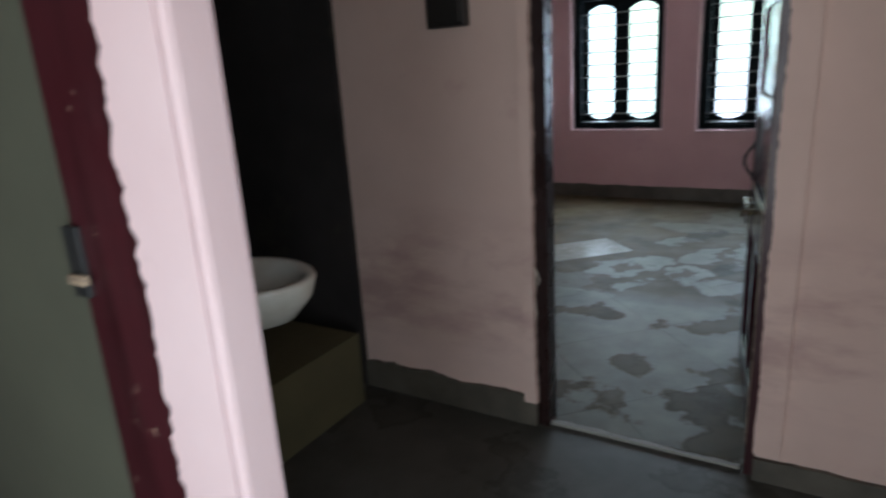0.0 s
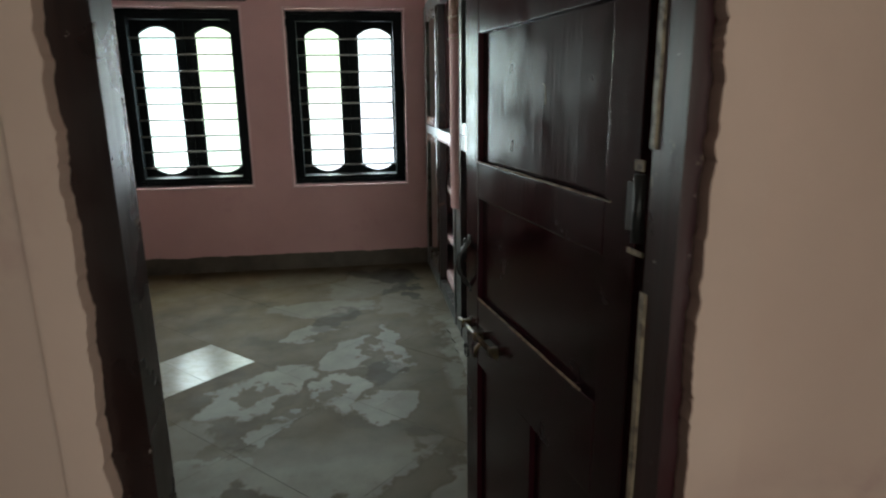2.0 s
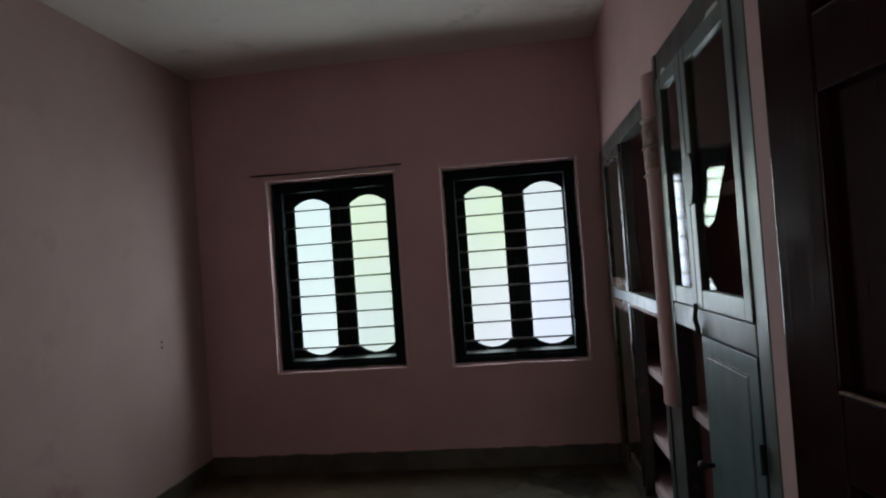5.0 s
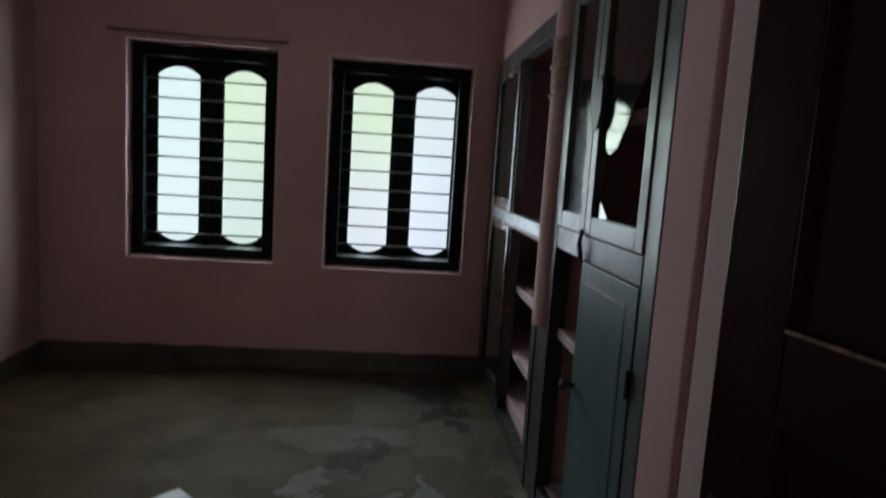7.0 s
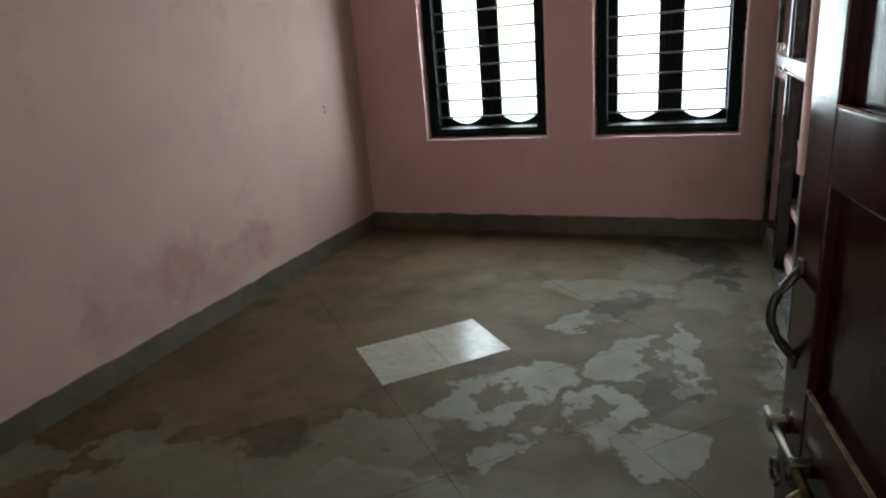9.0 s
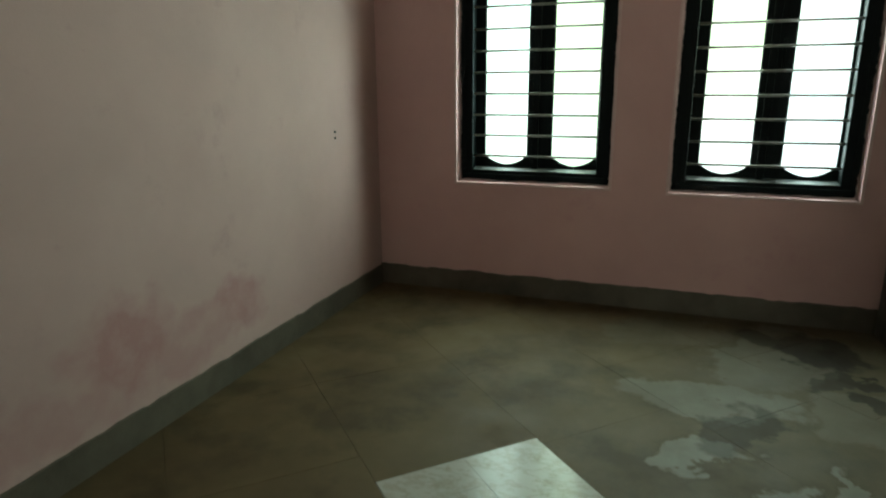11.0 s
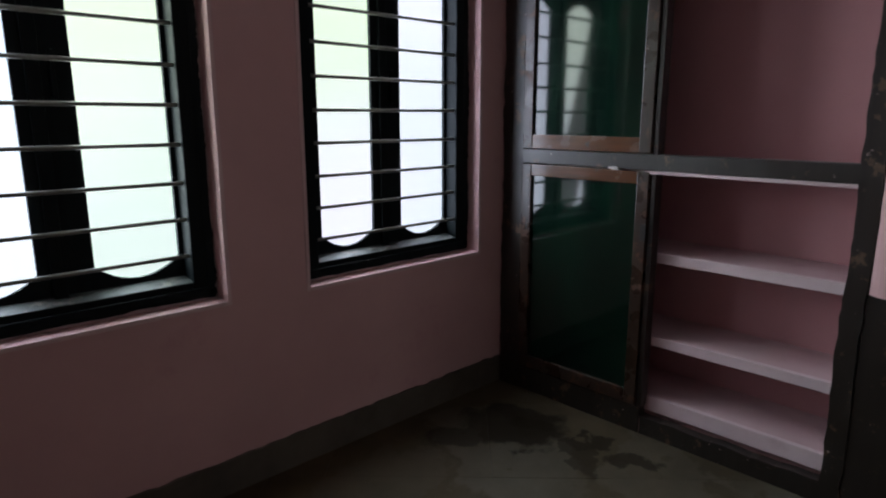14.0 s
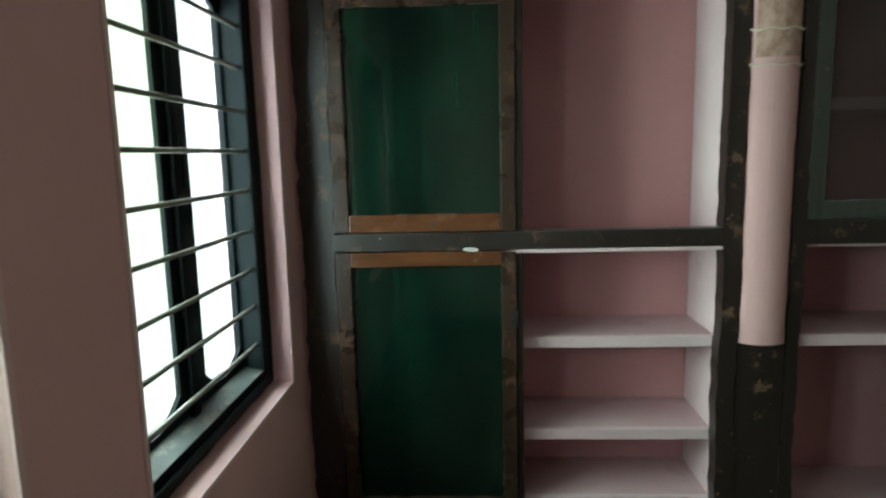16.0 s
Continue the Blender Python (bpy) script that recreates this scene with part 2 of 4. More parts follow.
STAINS = ((2.03, -0.52, 0.20, 0.15, -50, 1.0), (1.82, -0.34, 0.17, 0.10, -20, 0.8), (2.16, -0.78, 0.10, 0.07, -60, 0.9), (2.09, -0.42, 0.28, 0.14, -53, 0.9), (2.14, -1.0, 0.13, 0.06, -50, 0.8), (2.02, -0.82, 0.17, 0.05, 40, 0.7), (1.62, -1.42, 0.22, 0.12, 62, 0.6), (1.89, -2.26, 0.17, 0.10, 75, 0.5), (0.47, -2.95, 0.16, 0.12, 0, 0.5))
SLAB = stone("worn_stone", (0.112, 0.084, 0.043), (0.175, 0.171, 0.137), (0.072, 0.050, 0.025), PATCHES, HOLES, STAINS, 1.0, (0.52, 0.64))
HALL_CEMENT = stone("dark_cement", (0.085, 0.08, 0.07), (0.12, 0.115, 0.10), (0.05, 0.045, 0.035), patchy=0.4, rough=(0.3, 0.5))
JOINT = Mat("joint_grout", 0.85).colour((0.055, 0.044, 0.027)).m
mm = Mat("white_marble", 0.2)
vein = mm.ramp(mm.noise(6, 6, 0.65, (1, 2.2, 1)), (0.46, 0.0), (0.5, 1.0), (0.54, 0.0))
dirt = mm.ramp(mm.noise(14, 5, 0.6, shift=4), (0.56, 0.0), (0.66, 0.7))
mm.colour(mm.mix(dirt, mm.mix(vein, (0.33, 0.325, 0.295), (0.27, 0.255, 0.22)), (0.2, 0.185, 0.145)))
mm.rough(mm.ramp(dirt, (0.0, 0.2), (1.0, 0.5)))
mm.b.inputs["Specular IOR Level"].default_value = 0.11
MARBLE = mm.m
sk = Mat("skirting_cement", 0.55)
sk.colour(sk.mix(sk.ramp(sk.noise(4, 6, 0.6), (0.35, 0.0), (0.7, 1.0)), (0.105, 0.092, 0.07), (0.05, 0.044, 0.033)))
LIP_CEMENT = Mat("lip_cement", 0.7).colour((0.26, 0.25, 0.22)).m
sp = Mat("spilt_cement", 0.6)
sp.colour(sp.mix(sp.ramp(sp.noise(7, 6, 0.65), (0.4, 0.0), (0.6, 1.0)), (0.19, 0.185, 0.155), (0.085, 0.075, 0.05)))
SPILT = sp.bump(sp.noise(35, 5), 0.4, 0.008).m
ba = Mat("bare_render", 0.9)
ba.colour(ba.mix(ba.ramp(ba.noise(22, 6, 0.65), (0.4, 0.0), (0.62, 1.0)), (0.30, 0.19, 0.145), (0.47, 0.33, 0.28)))
BARE = ba.bump(ba.noise(45, 5), 0.5, 0.008).m
SKIRT = sk.bump(sk.noise(30, 4), 0.25, 0.008).m


def gloss_paint(name, base, worn, rough=0.22, wear=0.62, grain=(1, 1, 0.06), relief=0.22, shine=0.5, fleck=0.0, dust=0.0):
    """Thick glossy paint on wood, brushed along the grain, chipped here and there."""
    m = Mat(name, rough)
    streak = m.noise(26, 4, 0.6, grain)
    c = m.mix(m.ramp(streak, (0.4, 0.0), (0.7, 1.0)), base, tuple(v * 0.6 for v in base))
    chip = m.ramp(m.noise(11, 7, 0.7, shift=8), (wear, 0.0), (wear + 0.03, 1.0))
    c = m.mix(chip, c, worn)
    if fleck:
        c = m.mix(m.math("MULTIPLY", m.ramp(m.noise(46, 4, 0.6, shift=13), (0.70, 0.0), (0.725, 1.0)), fleck), c, (0.5, 0.41, 0.38))
    m.colour(c)
    m.rough(m.mix(chip, m.ramp(m.noise(8, 4), (0.3, rough - 0.05), (0.7, rough + 0.12)), (0.6,) * 3))
    h = m.mix(0.4, streak, m.noise(40, 3, 0.6, grain))
    m.b.inputs["Specular IOR Level"].default_value = shine
    m.b.inputs["Sheen Weight"].default_value, m.b.inputs["Sheen Roughness"].default_value = dust, 0.35
    m.b.inputs["Sheen Tint"].default_value = (0.82, 0.96, 1.0, 1.0)
    return m.bump(h, relief, 0.006).m


DOOR_PAINT = gloss_paint("door_dark_paint", (0.025, 0.005, 0.0085), (0.045, 0.02, 0.018), 0.16, 0.72, relief=0.15, shine=0.2)
FRAME_PAINT = gloss_paint("frame_dark_paint", (0.022, 0.011, 0.010), (0.16, 0.12, 0.09), 0.26, 0.68, fleck=0.7)
FRAME_MAROON = gloss_paint("frame_maroon_paint", (0.040, 0.008, 0.011), (0.22, 0.16, 0.11), 0.3, 0.66, fleck=0.7)
MAROON = gloss_paint("maroon_paint", (0.040, 0.007, 0.010), (0.2, 0.12, 0.09), 0.35, 0.63)
WIN_PAINT = gloss_paint("window_teal_black_paint", (0.0065, 0.0095, 0.0105), (0.04, 0.035, 0.03), 0.5, 0.74, shine=0.07)
# paler than the frame paint, to show daylight lying on the sill's slope
SILL_PAINT = gloss_paint("sill_worn_lit_paint", (0.06, 0.07, 0.066), (0.13, 0.125, 0.11), 0.5, 0.55, (0.1, 1, 1), shine=0.3)
CUP_PAINT = gloss_paint("cupboard_dark_paint", (0.017, 0.013, 0.010), (0.11, 0.070, 0.040), 0.36, 0.60, relief=0.14, shine=0.7, fleck=0.9, dust=0.08)
CUP_WOOD = gloss_paint("cupboard_dark_varnish", (0.036, 0.021, 0.014), (0.085, 0.042, 0.025), 0.26, 0.57, fleck=0.4)
CUP_RAIL = gloss_paint("cupboard_brown_varnish", (0.12, 0.047, 0.02), (0.03, 0.02, 0.015), 0.2, 0.60, (1, 0.15, 1))
CUP_TEAL = gloss_paint("cupboard_grey_teal_paint", (0.034, 0.044, 0.038), (0.10, 0.09, 0.07), 0.36, 0.60, relief=0.14, shine=1.0, fleck=0.6, dust=0.3)
TEAL = gloss_paint("teal_paint", (0.058, 0.115, 0.122), (0.03, 0.05, 0.05), 0.4, 0.70, relief=0.06, shine=0.4, dust=0.1)
IRON = Mat("dark_iron", 0.45, 0.7).colour((0.05, 0.05, 0.05)).m
br = Mat("worn_brass", 0.38, 0.85)
br.colour(br.mix(br.ramp(br.noise(30, 5), (0.4, 0.0), (0.6, 1.0)), (0.13, 0.10, 0.055), (0.045, 0.036, 0.026)))
BRASS = br.m
STEEL = Mat("worn_steel", 0.28, 0.9).colour((0.5, 0.5, 0.5)).m
BAR_PAINT = gloss_paint("bar_paint", (0.17, 0.17, 0.145), (0.1, 0.08, 0.06), 0.3, 0.7)
# cream for real scrapes and for light painted on the door and its frame
cs = Mat("cream_scrape_and_light", 0.6)
cs.colour(cs.mix(cs.ramp(cs.noise(38, 5, 0.65), (0.42, 0.0), (0.62, 1.0)), (0.40, 0.31, 0.21), (0.12, 0.08, 0.055)))
CREAM = cs.m
ce = Mat("glazed_ceramic", 0.12)
ce.colour(ce.mix(ce.ramp(ce.noise(5, 5), (0.45, 0.0), (0.75, 0.6)), (0.72, 0.70, 0.62), (0.45, 0.4, 0.3)))
CERAMIC = ce.m
mo = Mat("mossy_cement", 0.8)
mo.colour(mo.mix(mo.noise(3, 6), (0.12, 0.10, 0.045), (0.05, 0.042, 0.02)))
MOSSY = mo.bump(mo.noise(18, 5), 0.4, 0.01).m
ol = Mat("olive_limewash", 0.8)
ol.colour(ol.mix(ol.noise(2.2, 5), (0.072, 0.074, 0.048), (0.035, 0.034, 0.022)))
OLIVE = ol.bump(ol.noise(30, 4), 0.2, 0.008).m
TWINE = Mat("pale_twine", 0.9).colour((0.55, 0.48, 0.40)).m
BLACKBOX = Mat("black_plastic", 0.4).colour((0.02, 0.017, 0.015)).m
PAPER = Mat("torn_paper", 0.8).colour((0.6, 0.58, 0.54)).m


def frosted(name, upper, lower, shift):
    """Obscure window glass: lets the light through, with soft cloudy tints of what is outside."""
    m = Mat(name, 0.3)
    height = m.mix(0.35, m.spread(m.axis(2), 0.9, 1.9), m.noise(1.6, 3, 0.5, shift=shift))
    tint = m.mix(m.ramp(height, (0.25, 0.0), (0.7, 1.0)), lower, upper)
    tint = m.mix(m.ramp(m.noise(55, 4, 0.7, shift=shift), (0.70, 0.0), (0.76, 0.35)), tint, (0.55, 0.55, 0.5))
    clear = m.t.nodes.new("ShaderNodeBsdfTransparent")
    m.link(tint, clear.inputs[0])
    mixer = m.t.nodes.new("ShaderNodeMixShader")
    mixer.inputs[0].default_value = 0.06
    gloss = m.t.nodes.new("ShaderNodeBsdfGlossy")
    gloss.inputs["Roughness"].default_value = 0.2
    m.link(clear.outputs[0], mixer.inputs[1])
    m.link(gloss.outputs[0], mixer.inputs[2])
    m.link(mixer.outputs[0], m.t.nodes["Material Output"].inputs[0])
    return m.m


FROST = (frosted("obscure_glass", (0.93, 0.97, 1.0), (0.95, 0.97, 1.0), 0.0), frosted("obscure_glass_green", (0.89, 0.94, 0.82), (0.88, 0.92, 0.90), 1.7),
         frosted("obscure_glass_pale", (0.89, 0.93, 0.84), (0.91, 0.91, 0.94), 3.1), frosted("obscure_glass_cool", (0.92, 0.92, 0.97), (0.90, 0.91, 0.96), 4.6))


def coated_glass(name, tint, back, clear, blur, ior):
    """Old cupboard glass, smooth in front; back: what paint is brushed on its inner side, clear: how far one sees through."""
    m = Mat(name, 0.07)
    streaks = m.ramp(m.noise(18, 6, 0.7, (1, 1.5, 0.10)), (0.44, 0.3), (0.66, 1.0))
    clouds = m.ramp(m.noise(2.6, 4, 0.6, (1, 1, 0.6)), (0.40, 0.1), (0.60, 1.0))
    m.colour(m.mix(m.mix(1.0, streaks, clouds, "MULTIPLY"), back, tint))
    m.b.inputs["Specular IOR Level"].default_value = 0.1
    tr = m.t.nodes.new("ShaderNodeBsdfTransparent")
    mixer = m.t.nodes.new("ShaderNodeMixShader")
    lw = m.t.nodes.new("ShaderNodeFresnel")
    lw.inputs[0].default_value = ior
    gl = m.t.nodes.new("ShaderNodeBsdfGlossy")
    gl.inputs["Roughness"].default_value = blur
    mixer.inputs[0].default_value = clear
    m.link(m.b.outputs[0], mixer.inputs[1])
    m.link(tr.outputs[0], mixer.inputs[2])
    top = m.t.nodes.new("ShaderNodeMixShader")
    m.link(lw.outputs[0], top.inputs[0])
    m.link(mixer.outputs[0], top.inputs[1])
    m.link(gl.outputs[0], top.inputs[2])
    m.link(top.outputs[0], m.t.nodes["Material Output"].inputs[0])
    return m.m


GREEN_GLASS = coated_glass("green_painted_glass", (0.008, 0.032, 0.019), (0.0025, 0.007, 0.0055), 0.012, 0.075, 1.5)
CLEAR_GLASS = coated_glass("dusty_clear_glass", (0.10, 0.12, 0.11), (0.06, 0.07, 0.07), 0.78, 0.07, 1.45)


back = Mat("bright_haze", 1.0)
haze = back.mix(back.ramp(back.noise(1.1, 2, 0.4, shift=2.0), (0.40, 0.0), (0.62, 1.0)), (0.98, 0.98, 1.0), (0.93, 0.98, 0.90))
glow = back.t.nodes.new("ShaderNodeEmission")
glow.inputs[1].default_value = 2.15
back.link(haze, glow.inputs[0])
back.link(glow.outputs[0], back.t.nodes["Material Output"].inputs[0])
HAZE = back.m

# ---- mesh helpers ----
def mesh(name, bm, mat, smooth=False):
    bm.normal_update()
    me = bpy.data.meshes.new(name)
    bm.to_mesh(me)
    bm.free()
    me.materials.append(mat)
    if smooth:
        me.shade_smooth()
    return me


def thing(name, bm, mat, label="", category="", group="", kind="", smooth=False):
    return tagged(new(name, mesh(name, bm, mat, smooth)), label, category, group, kind)


def empty(name, at, label, category, group="", kind=""):
    ob = new(name)
    ob.location = at
    return tagged(ob, label, category, group, kind)


def part(name, bm, mat, parent, label="", kind="", smooth=False):
    ob = new(name, mesh(name, bm, mat, smooth))
    ob.parent = parent
    at, up = Vector(parent.location), parent.parent
    if up:
        at = at + up.location
    ob.data.transform(Matrix.Translation(-at))
    return tagged(ob, label, kind=kind)


def box(x0, x1, y0, y1, z0, z1, bevel=0.0, bm=None):
    """An upright box; bevel: the radius of its worn edges."""
    own = bmesh.new()
    bmesh.ops.create_cube(own, size=1)
    bmesh.ops.transform(own, matrix=Matrix.Translation(((x0 + x1) / 2, (y0 + y1) / 2, (z0 + z1) / 2))
                        @ Matrix.Diagonal((abs(x1 - x0), abs(y1 - y0), abs(z1 - z0), 1)), verts=own.verts)
    if bevel:
        bmesh.ops.bevel(own, geom=own.edges[:], offset=bevel, segments=2, affect="EDGES", profile=0.6)
    return merge(bm, own)


def merge(bm, own):
    if bm is None:
        return own
    me = bpy.data.meshes.new("tmp")
    own.to_mesh(me)
    own.free()
    bm.from_mesh(me)
    bpy.data.meshes.remove(me)
    return bm


def tube(points, radius, sides=8, bm=None, closed=False):
    """A round bar along a line of points."""
    own = bmesh.new()
    pts = [Vector(p) for p in points]
    rings = []
    for i, p in enumerate(pts):
        a = pts[(i - 1) % len(pts)] if closed or i else p
        b = pts[(i + 1) % len(pts)] if closed or i < len(pts) - 1 else p
        d = (b - a).normalized()
        side = d.cross(Vector((0, 0, 1)) if abs(d.z) < 0.9 else Vector((1, 0, 0))).normalized()
        up = side.cross(d)
        rings.append([own.verts.new(p + radius * (math.cos(2 * math.pi * k / sides) * side + math.sin(2 * math.pi * k / sides) * up)) for k in range(sides)])
    pairs = list(zip(rings, rings[1:])) + ([(rings[-1], rings[0])] if closed else [])
    for r, s in pairs:
        for k in range(sides):
            own.faces.new((r[k], r[(k + 1) % sides], s[(k + 1) % sides], s[k]))
    if not closed:
        own.faces.new(rings[0][::-1])
        own.faces.new(rings[-1])
    bmesh.ops.recalc_face_normals(own, faces=own.faces[:])
    return merge(bm, own)


def prism(outline, axis, a, b, bm=None):
    """An outline of 2D points drawn out along an axis from a to b. axis "x": points are (y, z); "y": (x, z); "z": (x, y)."""
    own = bmesh.new()
    place = {"x": lambda u, v, w: (w, u, v), "y": lambda u, v, w: (u, w, v), "z": lambda u, v, w: (u, v, w)}[axis]
    lo = [own.verts.new(place(u, v, a)) for u, v in outline]
    hi = [own.verts.new(place(u, v, b)) for u, v in outline]
    own.faces.new(lo)
    own.faces.new(hi[::-1])
    for i in range(len(lo)):
        j = (i + 1) % len(lo)
        own.faces.new((lo[j], lo[i], hi[i], hi[j]))
    bmesh.ops.recalc_face_normals(own, faces=own.faces[:])
    return merge(bm, own)


def wall_with_holes(axis, at0, at1, u0, u1, z0, z1, holes):
    """A wall between at0 and at1 across its thickness, u along it, with square holes (u0, u1, z0, z1) right through."""
    us = sorted({u0, u1, *(h[0] for h in holes), *(h[1] for h in holes)})
    zs = sorted({z0, z1, *(h[2] for h in holes), *(h[3] for h in holes)})
    bm = bmesh.new()
    seen = {}

    def v(u, z, w):
        key = (round(u, 5), round(z, 5), w)
        if key not in seen:
            p = (u, (at0, at1)[w], z) if axis == "y" else ((at0, at1)[w], u, z)
            seen[key] = bm.verts.new(p)
        return seen[key]

    def solid(i, j):
        if not (0 <= i < len(us) - 1 and 0 <= j < len(zs) - 1):
            return False
        mu, mz = (us[i] + us[i + 1]) / 2, (zs[j] + zs[j + 1]) / 2
        return not any(h[0] < mu < h[1] and h[2] < mz < h[3] for h in holes)

    for i in range(len(us) - 1):
        for j in range(len(zs) - 1):
            if not solid(i, j):
                continue
            a, b, c, d = us[i], us[i + 1], zs[j], zs[j + 1]
            for w in (0, 1):
                bm.faces.new([v(a, c, w), v(b, c, w), v(b, d, w), v(a, d, w)])
            for (di, dj), (p, q) in (((-1, 0), ((a, c), (a, d))), ((1, 0), ((b, c), (b, d))), ((0, -1), ((a, c), (b, c))), ((0, 1), ((a, d), (b, d)))):
                if not solid(i + di, j + dj):
                    bm.faces.new([v(*p, 0), v(*q, 0), v(*q, 1), v(*p, 1)])
    bmesh.ops.recalc_face_normals(bm, faces=bm.faces[:])
    return bm


def ragged_strip(axis, at, proud, u0, u1, z0, z1, wobble, seed, step=0.03, bm=None):
    """A hand-painted cement strip along a wall, with an uneven upper edge."""
    n = max(2, int(abs(u1 - u0) / step))
    top = []
    for i in range(n + 1):
        u = u0 + (u1 - u0) * i / n
        top.append((u, z1 + wobble * (noise.noise((u * 5, seed, 0)) + 0.7 * noise.noise((u * 19, seed, 3)))))
    return prism([(u0, z0), *top, (u1, z0)], axis, at, at + proud, bm)


# ---- large structure ----
R = 0.016  # plaster reveal round the windows
holes = [(wx - R, wx + WIN_W + R, WIN_LOW - R - d, WIN_TOP + R - d) for (wx, _), d in zip(WINDOWS, (0.0, 0.012))]
thing("wall_north", wall_with_holes("y", NORTH, NORTH + 0.24, WEST - 0.24, EAST + 0.50, 0.0, CEIL, holes), PINK,
      "pink distempered wall with two barred windows", "wall", kind="structure")
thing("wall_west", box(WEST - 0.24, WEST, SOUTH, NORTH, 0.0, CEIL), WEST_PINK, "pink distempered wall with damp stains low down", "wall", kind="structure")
A0, A1, B0, B1 = -0.10, -1.655, -1.83, -2.83  # the two cupboard niches, along y
CUP_LOW, CUP_TOP_A, CUP_TOP_B = 0.07, 2.13, 2.24
thing("wall_east", wall_with_holes("x", EAST, EAST + 0.38, SOUTH, NORTH, 0.0, CEIL,
      [(A1, A0, CUP_LOW, CUP_TOP_A), (B1, B0, CUP_LOW, CUP_TOP_B)]), PINK, "pink wall with two built-in cupboard niches", "wall", kind="structure")
thing("wall_niche_back", box(EAST + 0.38, EAST + 0.50, SOUTH, NORTH, 0.0, CEIL), NICHE_PINK, "deep pink plaster at the back of the niches", "wall", kind="structure")
BATH_E = 0.56
thing("wall_south", wall_with_holes("y", HALL_N, SOUTH, WEST - 0.24, HALL_E, 0.0, CEIL, [(DOOR_W, DOOR_E, -0.1, DOOR_TOP)]), HALL_PINK,
      "dull pink wall with the bedroom doorway", "wall", kind="structure")
thing("wall_hall_east", wall_with_holes("x", HALL_E, HALL_E + 0.2, HALL_S, SOUTH - 0.004, 0.0, CEIL, [(-7.75, -6.75, -0.1, 2.1)]), HALL_PINK, "dull pink side wall of the hall with an unseen doorway added for light", "wall", kind="structure")
thing("wall_hall_south", wall_with_holes("y", HALL_S - 0.2, HALL_S, -0.9, HALL_E + 0.2, 0.0, CEIL, [(1.65, 2.65, -0.1, 2.1)]), HALL_PINK,
      "dull pink end wall of the hall with an open doorway", "wall", kind="structure")
# wash-place walls and partition, with the room's darkness painted on
thing("wall_bath_west", box(-1.1, -0.9, HALL_S, HALL_N, 0.0, CEIL), UNLIT_WALL, "wall of the wash place, painted near black for its lack of light", "wall", kind="structure")
thing("wall_bath_north", box(-0.9, BATH_E, HALL_N - 0.02, HALL_N, 0.0, CEIL, 0.006), UNLIT_WALL, "wall of the wash place, painted near black for its lack of light", "wall", kind="structure")
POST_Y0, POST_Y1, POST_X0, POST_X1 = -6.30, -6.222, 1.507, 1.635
thing("wall_partition", box(-0.9, POST_X1, POST_Y0 + 0.036, POST_Y1, 0.0, CEIL), UNLIT_WALL, "dark partition of the wash place", "wall", kind="structure")
thing("ceiling", box(WEST - 0.24, EAST + 0.5, HALL_N, NORTH + 0.24, CEIL, CEIL + 0.12), CEIL_PAINT, "whitewashed bedroom ceiling", "ceiling", kind="structure")
thing("ceiling_hall", box(-1.1, HALL_E + 0.2, HALL_S - 0.2, HALL_N, CEIL, CEIL + 0.12), CEIL_PAINT, "whitewashed hall ceiling", "ceiling", kind="structure")
thing("floor_hall", box(-1.1, HALL_E + 0.2, HALL_S - 0.2, HALL_N + 0.06, -0.12, -0.004), HALL_CEMENT, "dark worn cement hall floor", "floor", kind="structure")
thing("ground", box(-60, 60, -60, 60, -0.3, -0.2), OLIVE, "bare earth round the house", "ground", kind="structure")
sill = ragged_strip("z", -0.003, 0.012, DOOR_W + 0.05, DOOR_E - 0.05, HALL_N + 0.028, HALL_N + 0.05, 0.014, 4.4)
thing("threshold", sill, LIP_CEMENT, "thin worn cement lip across the doorway", "threshold", kind="structure")



def ragged_post(x_edge, x_far, y0, y1, z0, z1, wobble, seed):
    """An upright plaster band whose edge at x_edge is broken and uneven."""
    pts = []
    n = 260
    for i in range(n + 1):
        z = z0 + (z1 - z0) * i / n
        pts.append((x_edge + wobble * (0.9 * noise.noise((z * 3, seed, 0)) + 0.45 * noise.noise((z * 14, seed, 3)) + 0.6 * noise.noise((z * 43, seed, 5)) + 0.45 * noise.noise((z * 110, seed, 9))), z))
    return prism([*pts, (x_far, z1), (x_far, z0)], "y", y0, y1)


# plaster bands beside the bedroom door, hall side
for edge, far, seed in ((DOOR_W + 0.006, DOOR_W - 0.045, 1.5), (DOOR_E - 0.008, DOOR_E + 0.078, 7.5)):
    thing("trim", ragged_post(edge, far, HALL_N - 0.026, HALL_N + 0.003, 0.11, DOOR_TOP + 0.06, 0.0065, seed), HALL_PINK,
          "raised plaster band with a broken edge beside the door frame", "trim", kind="structure")

# skirtings
sk_label = "dark cement skirting with an uneven painted edge"
thing("skirting", ragged_strip("y", NORTH, -0.012, WEST, EAST, 0.0, 0.135, 0.012, 1.0), SKIRT, sk_label, "skirting", kind="structure")
thing("skirting", ragged_strip("x", WEST, 0.012, SOUTH, NORTH - 0.012, 0.0, 0.125, 0.012, 2.0), SKIRT, sk_label, "skirting", kind="structure")
thing("skirting", ragged_strip("y", SOUTH, 0.012, WEST + 0.012, 1.375, 0.0, 0.125, 0.007, 5.0), SKIRT, sk_label, "skirting", kind="structure")
thing("skirting", ragged_strip("y", HALL_N, -0.02, BATH_E, DOOR_W + 0.004, 0.0, 0.135, 0.02, 3.0), SKIRT, sk_label, "skirting", kind="structure")
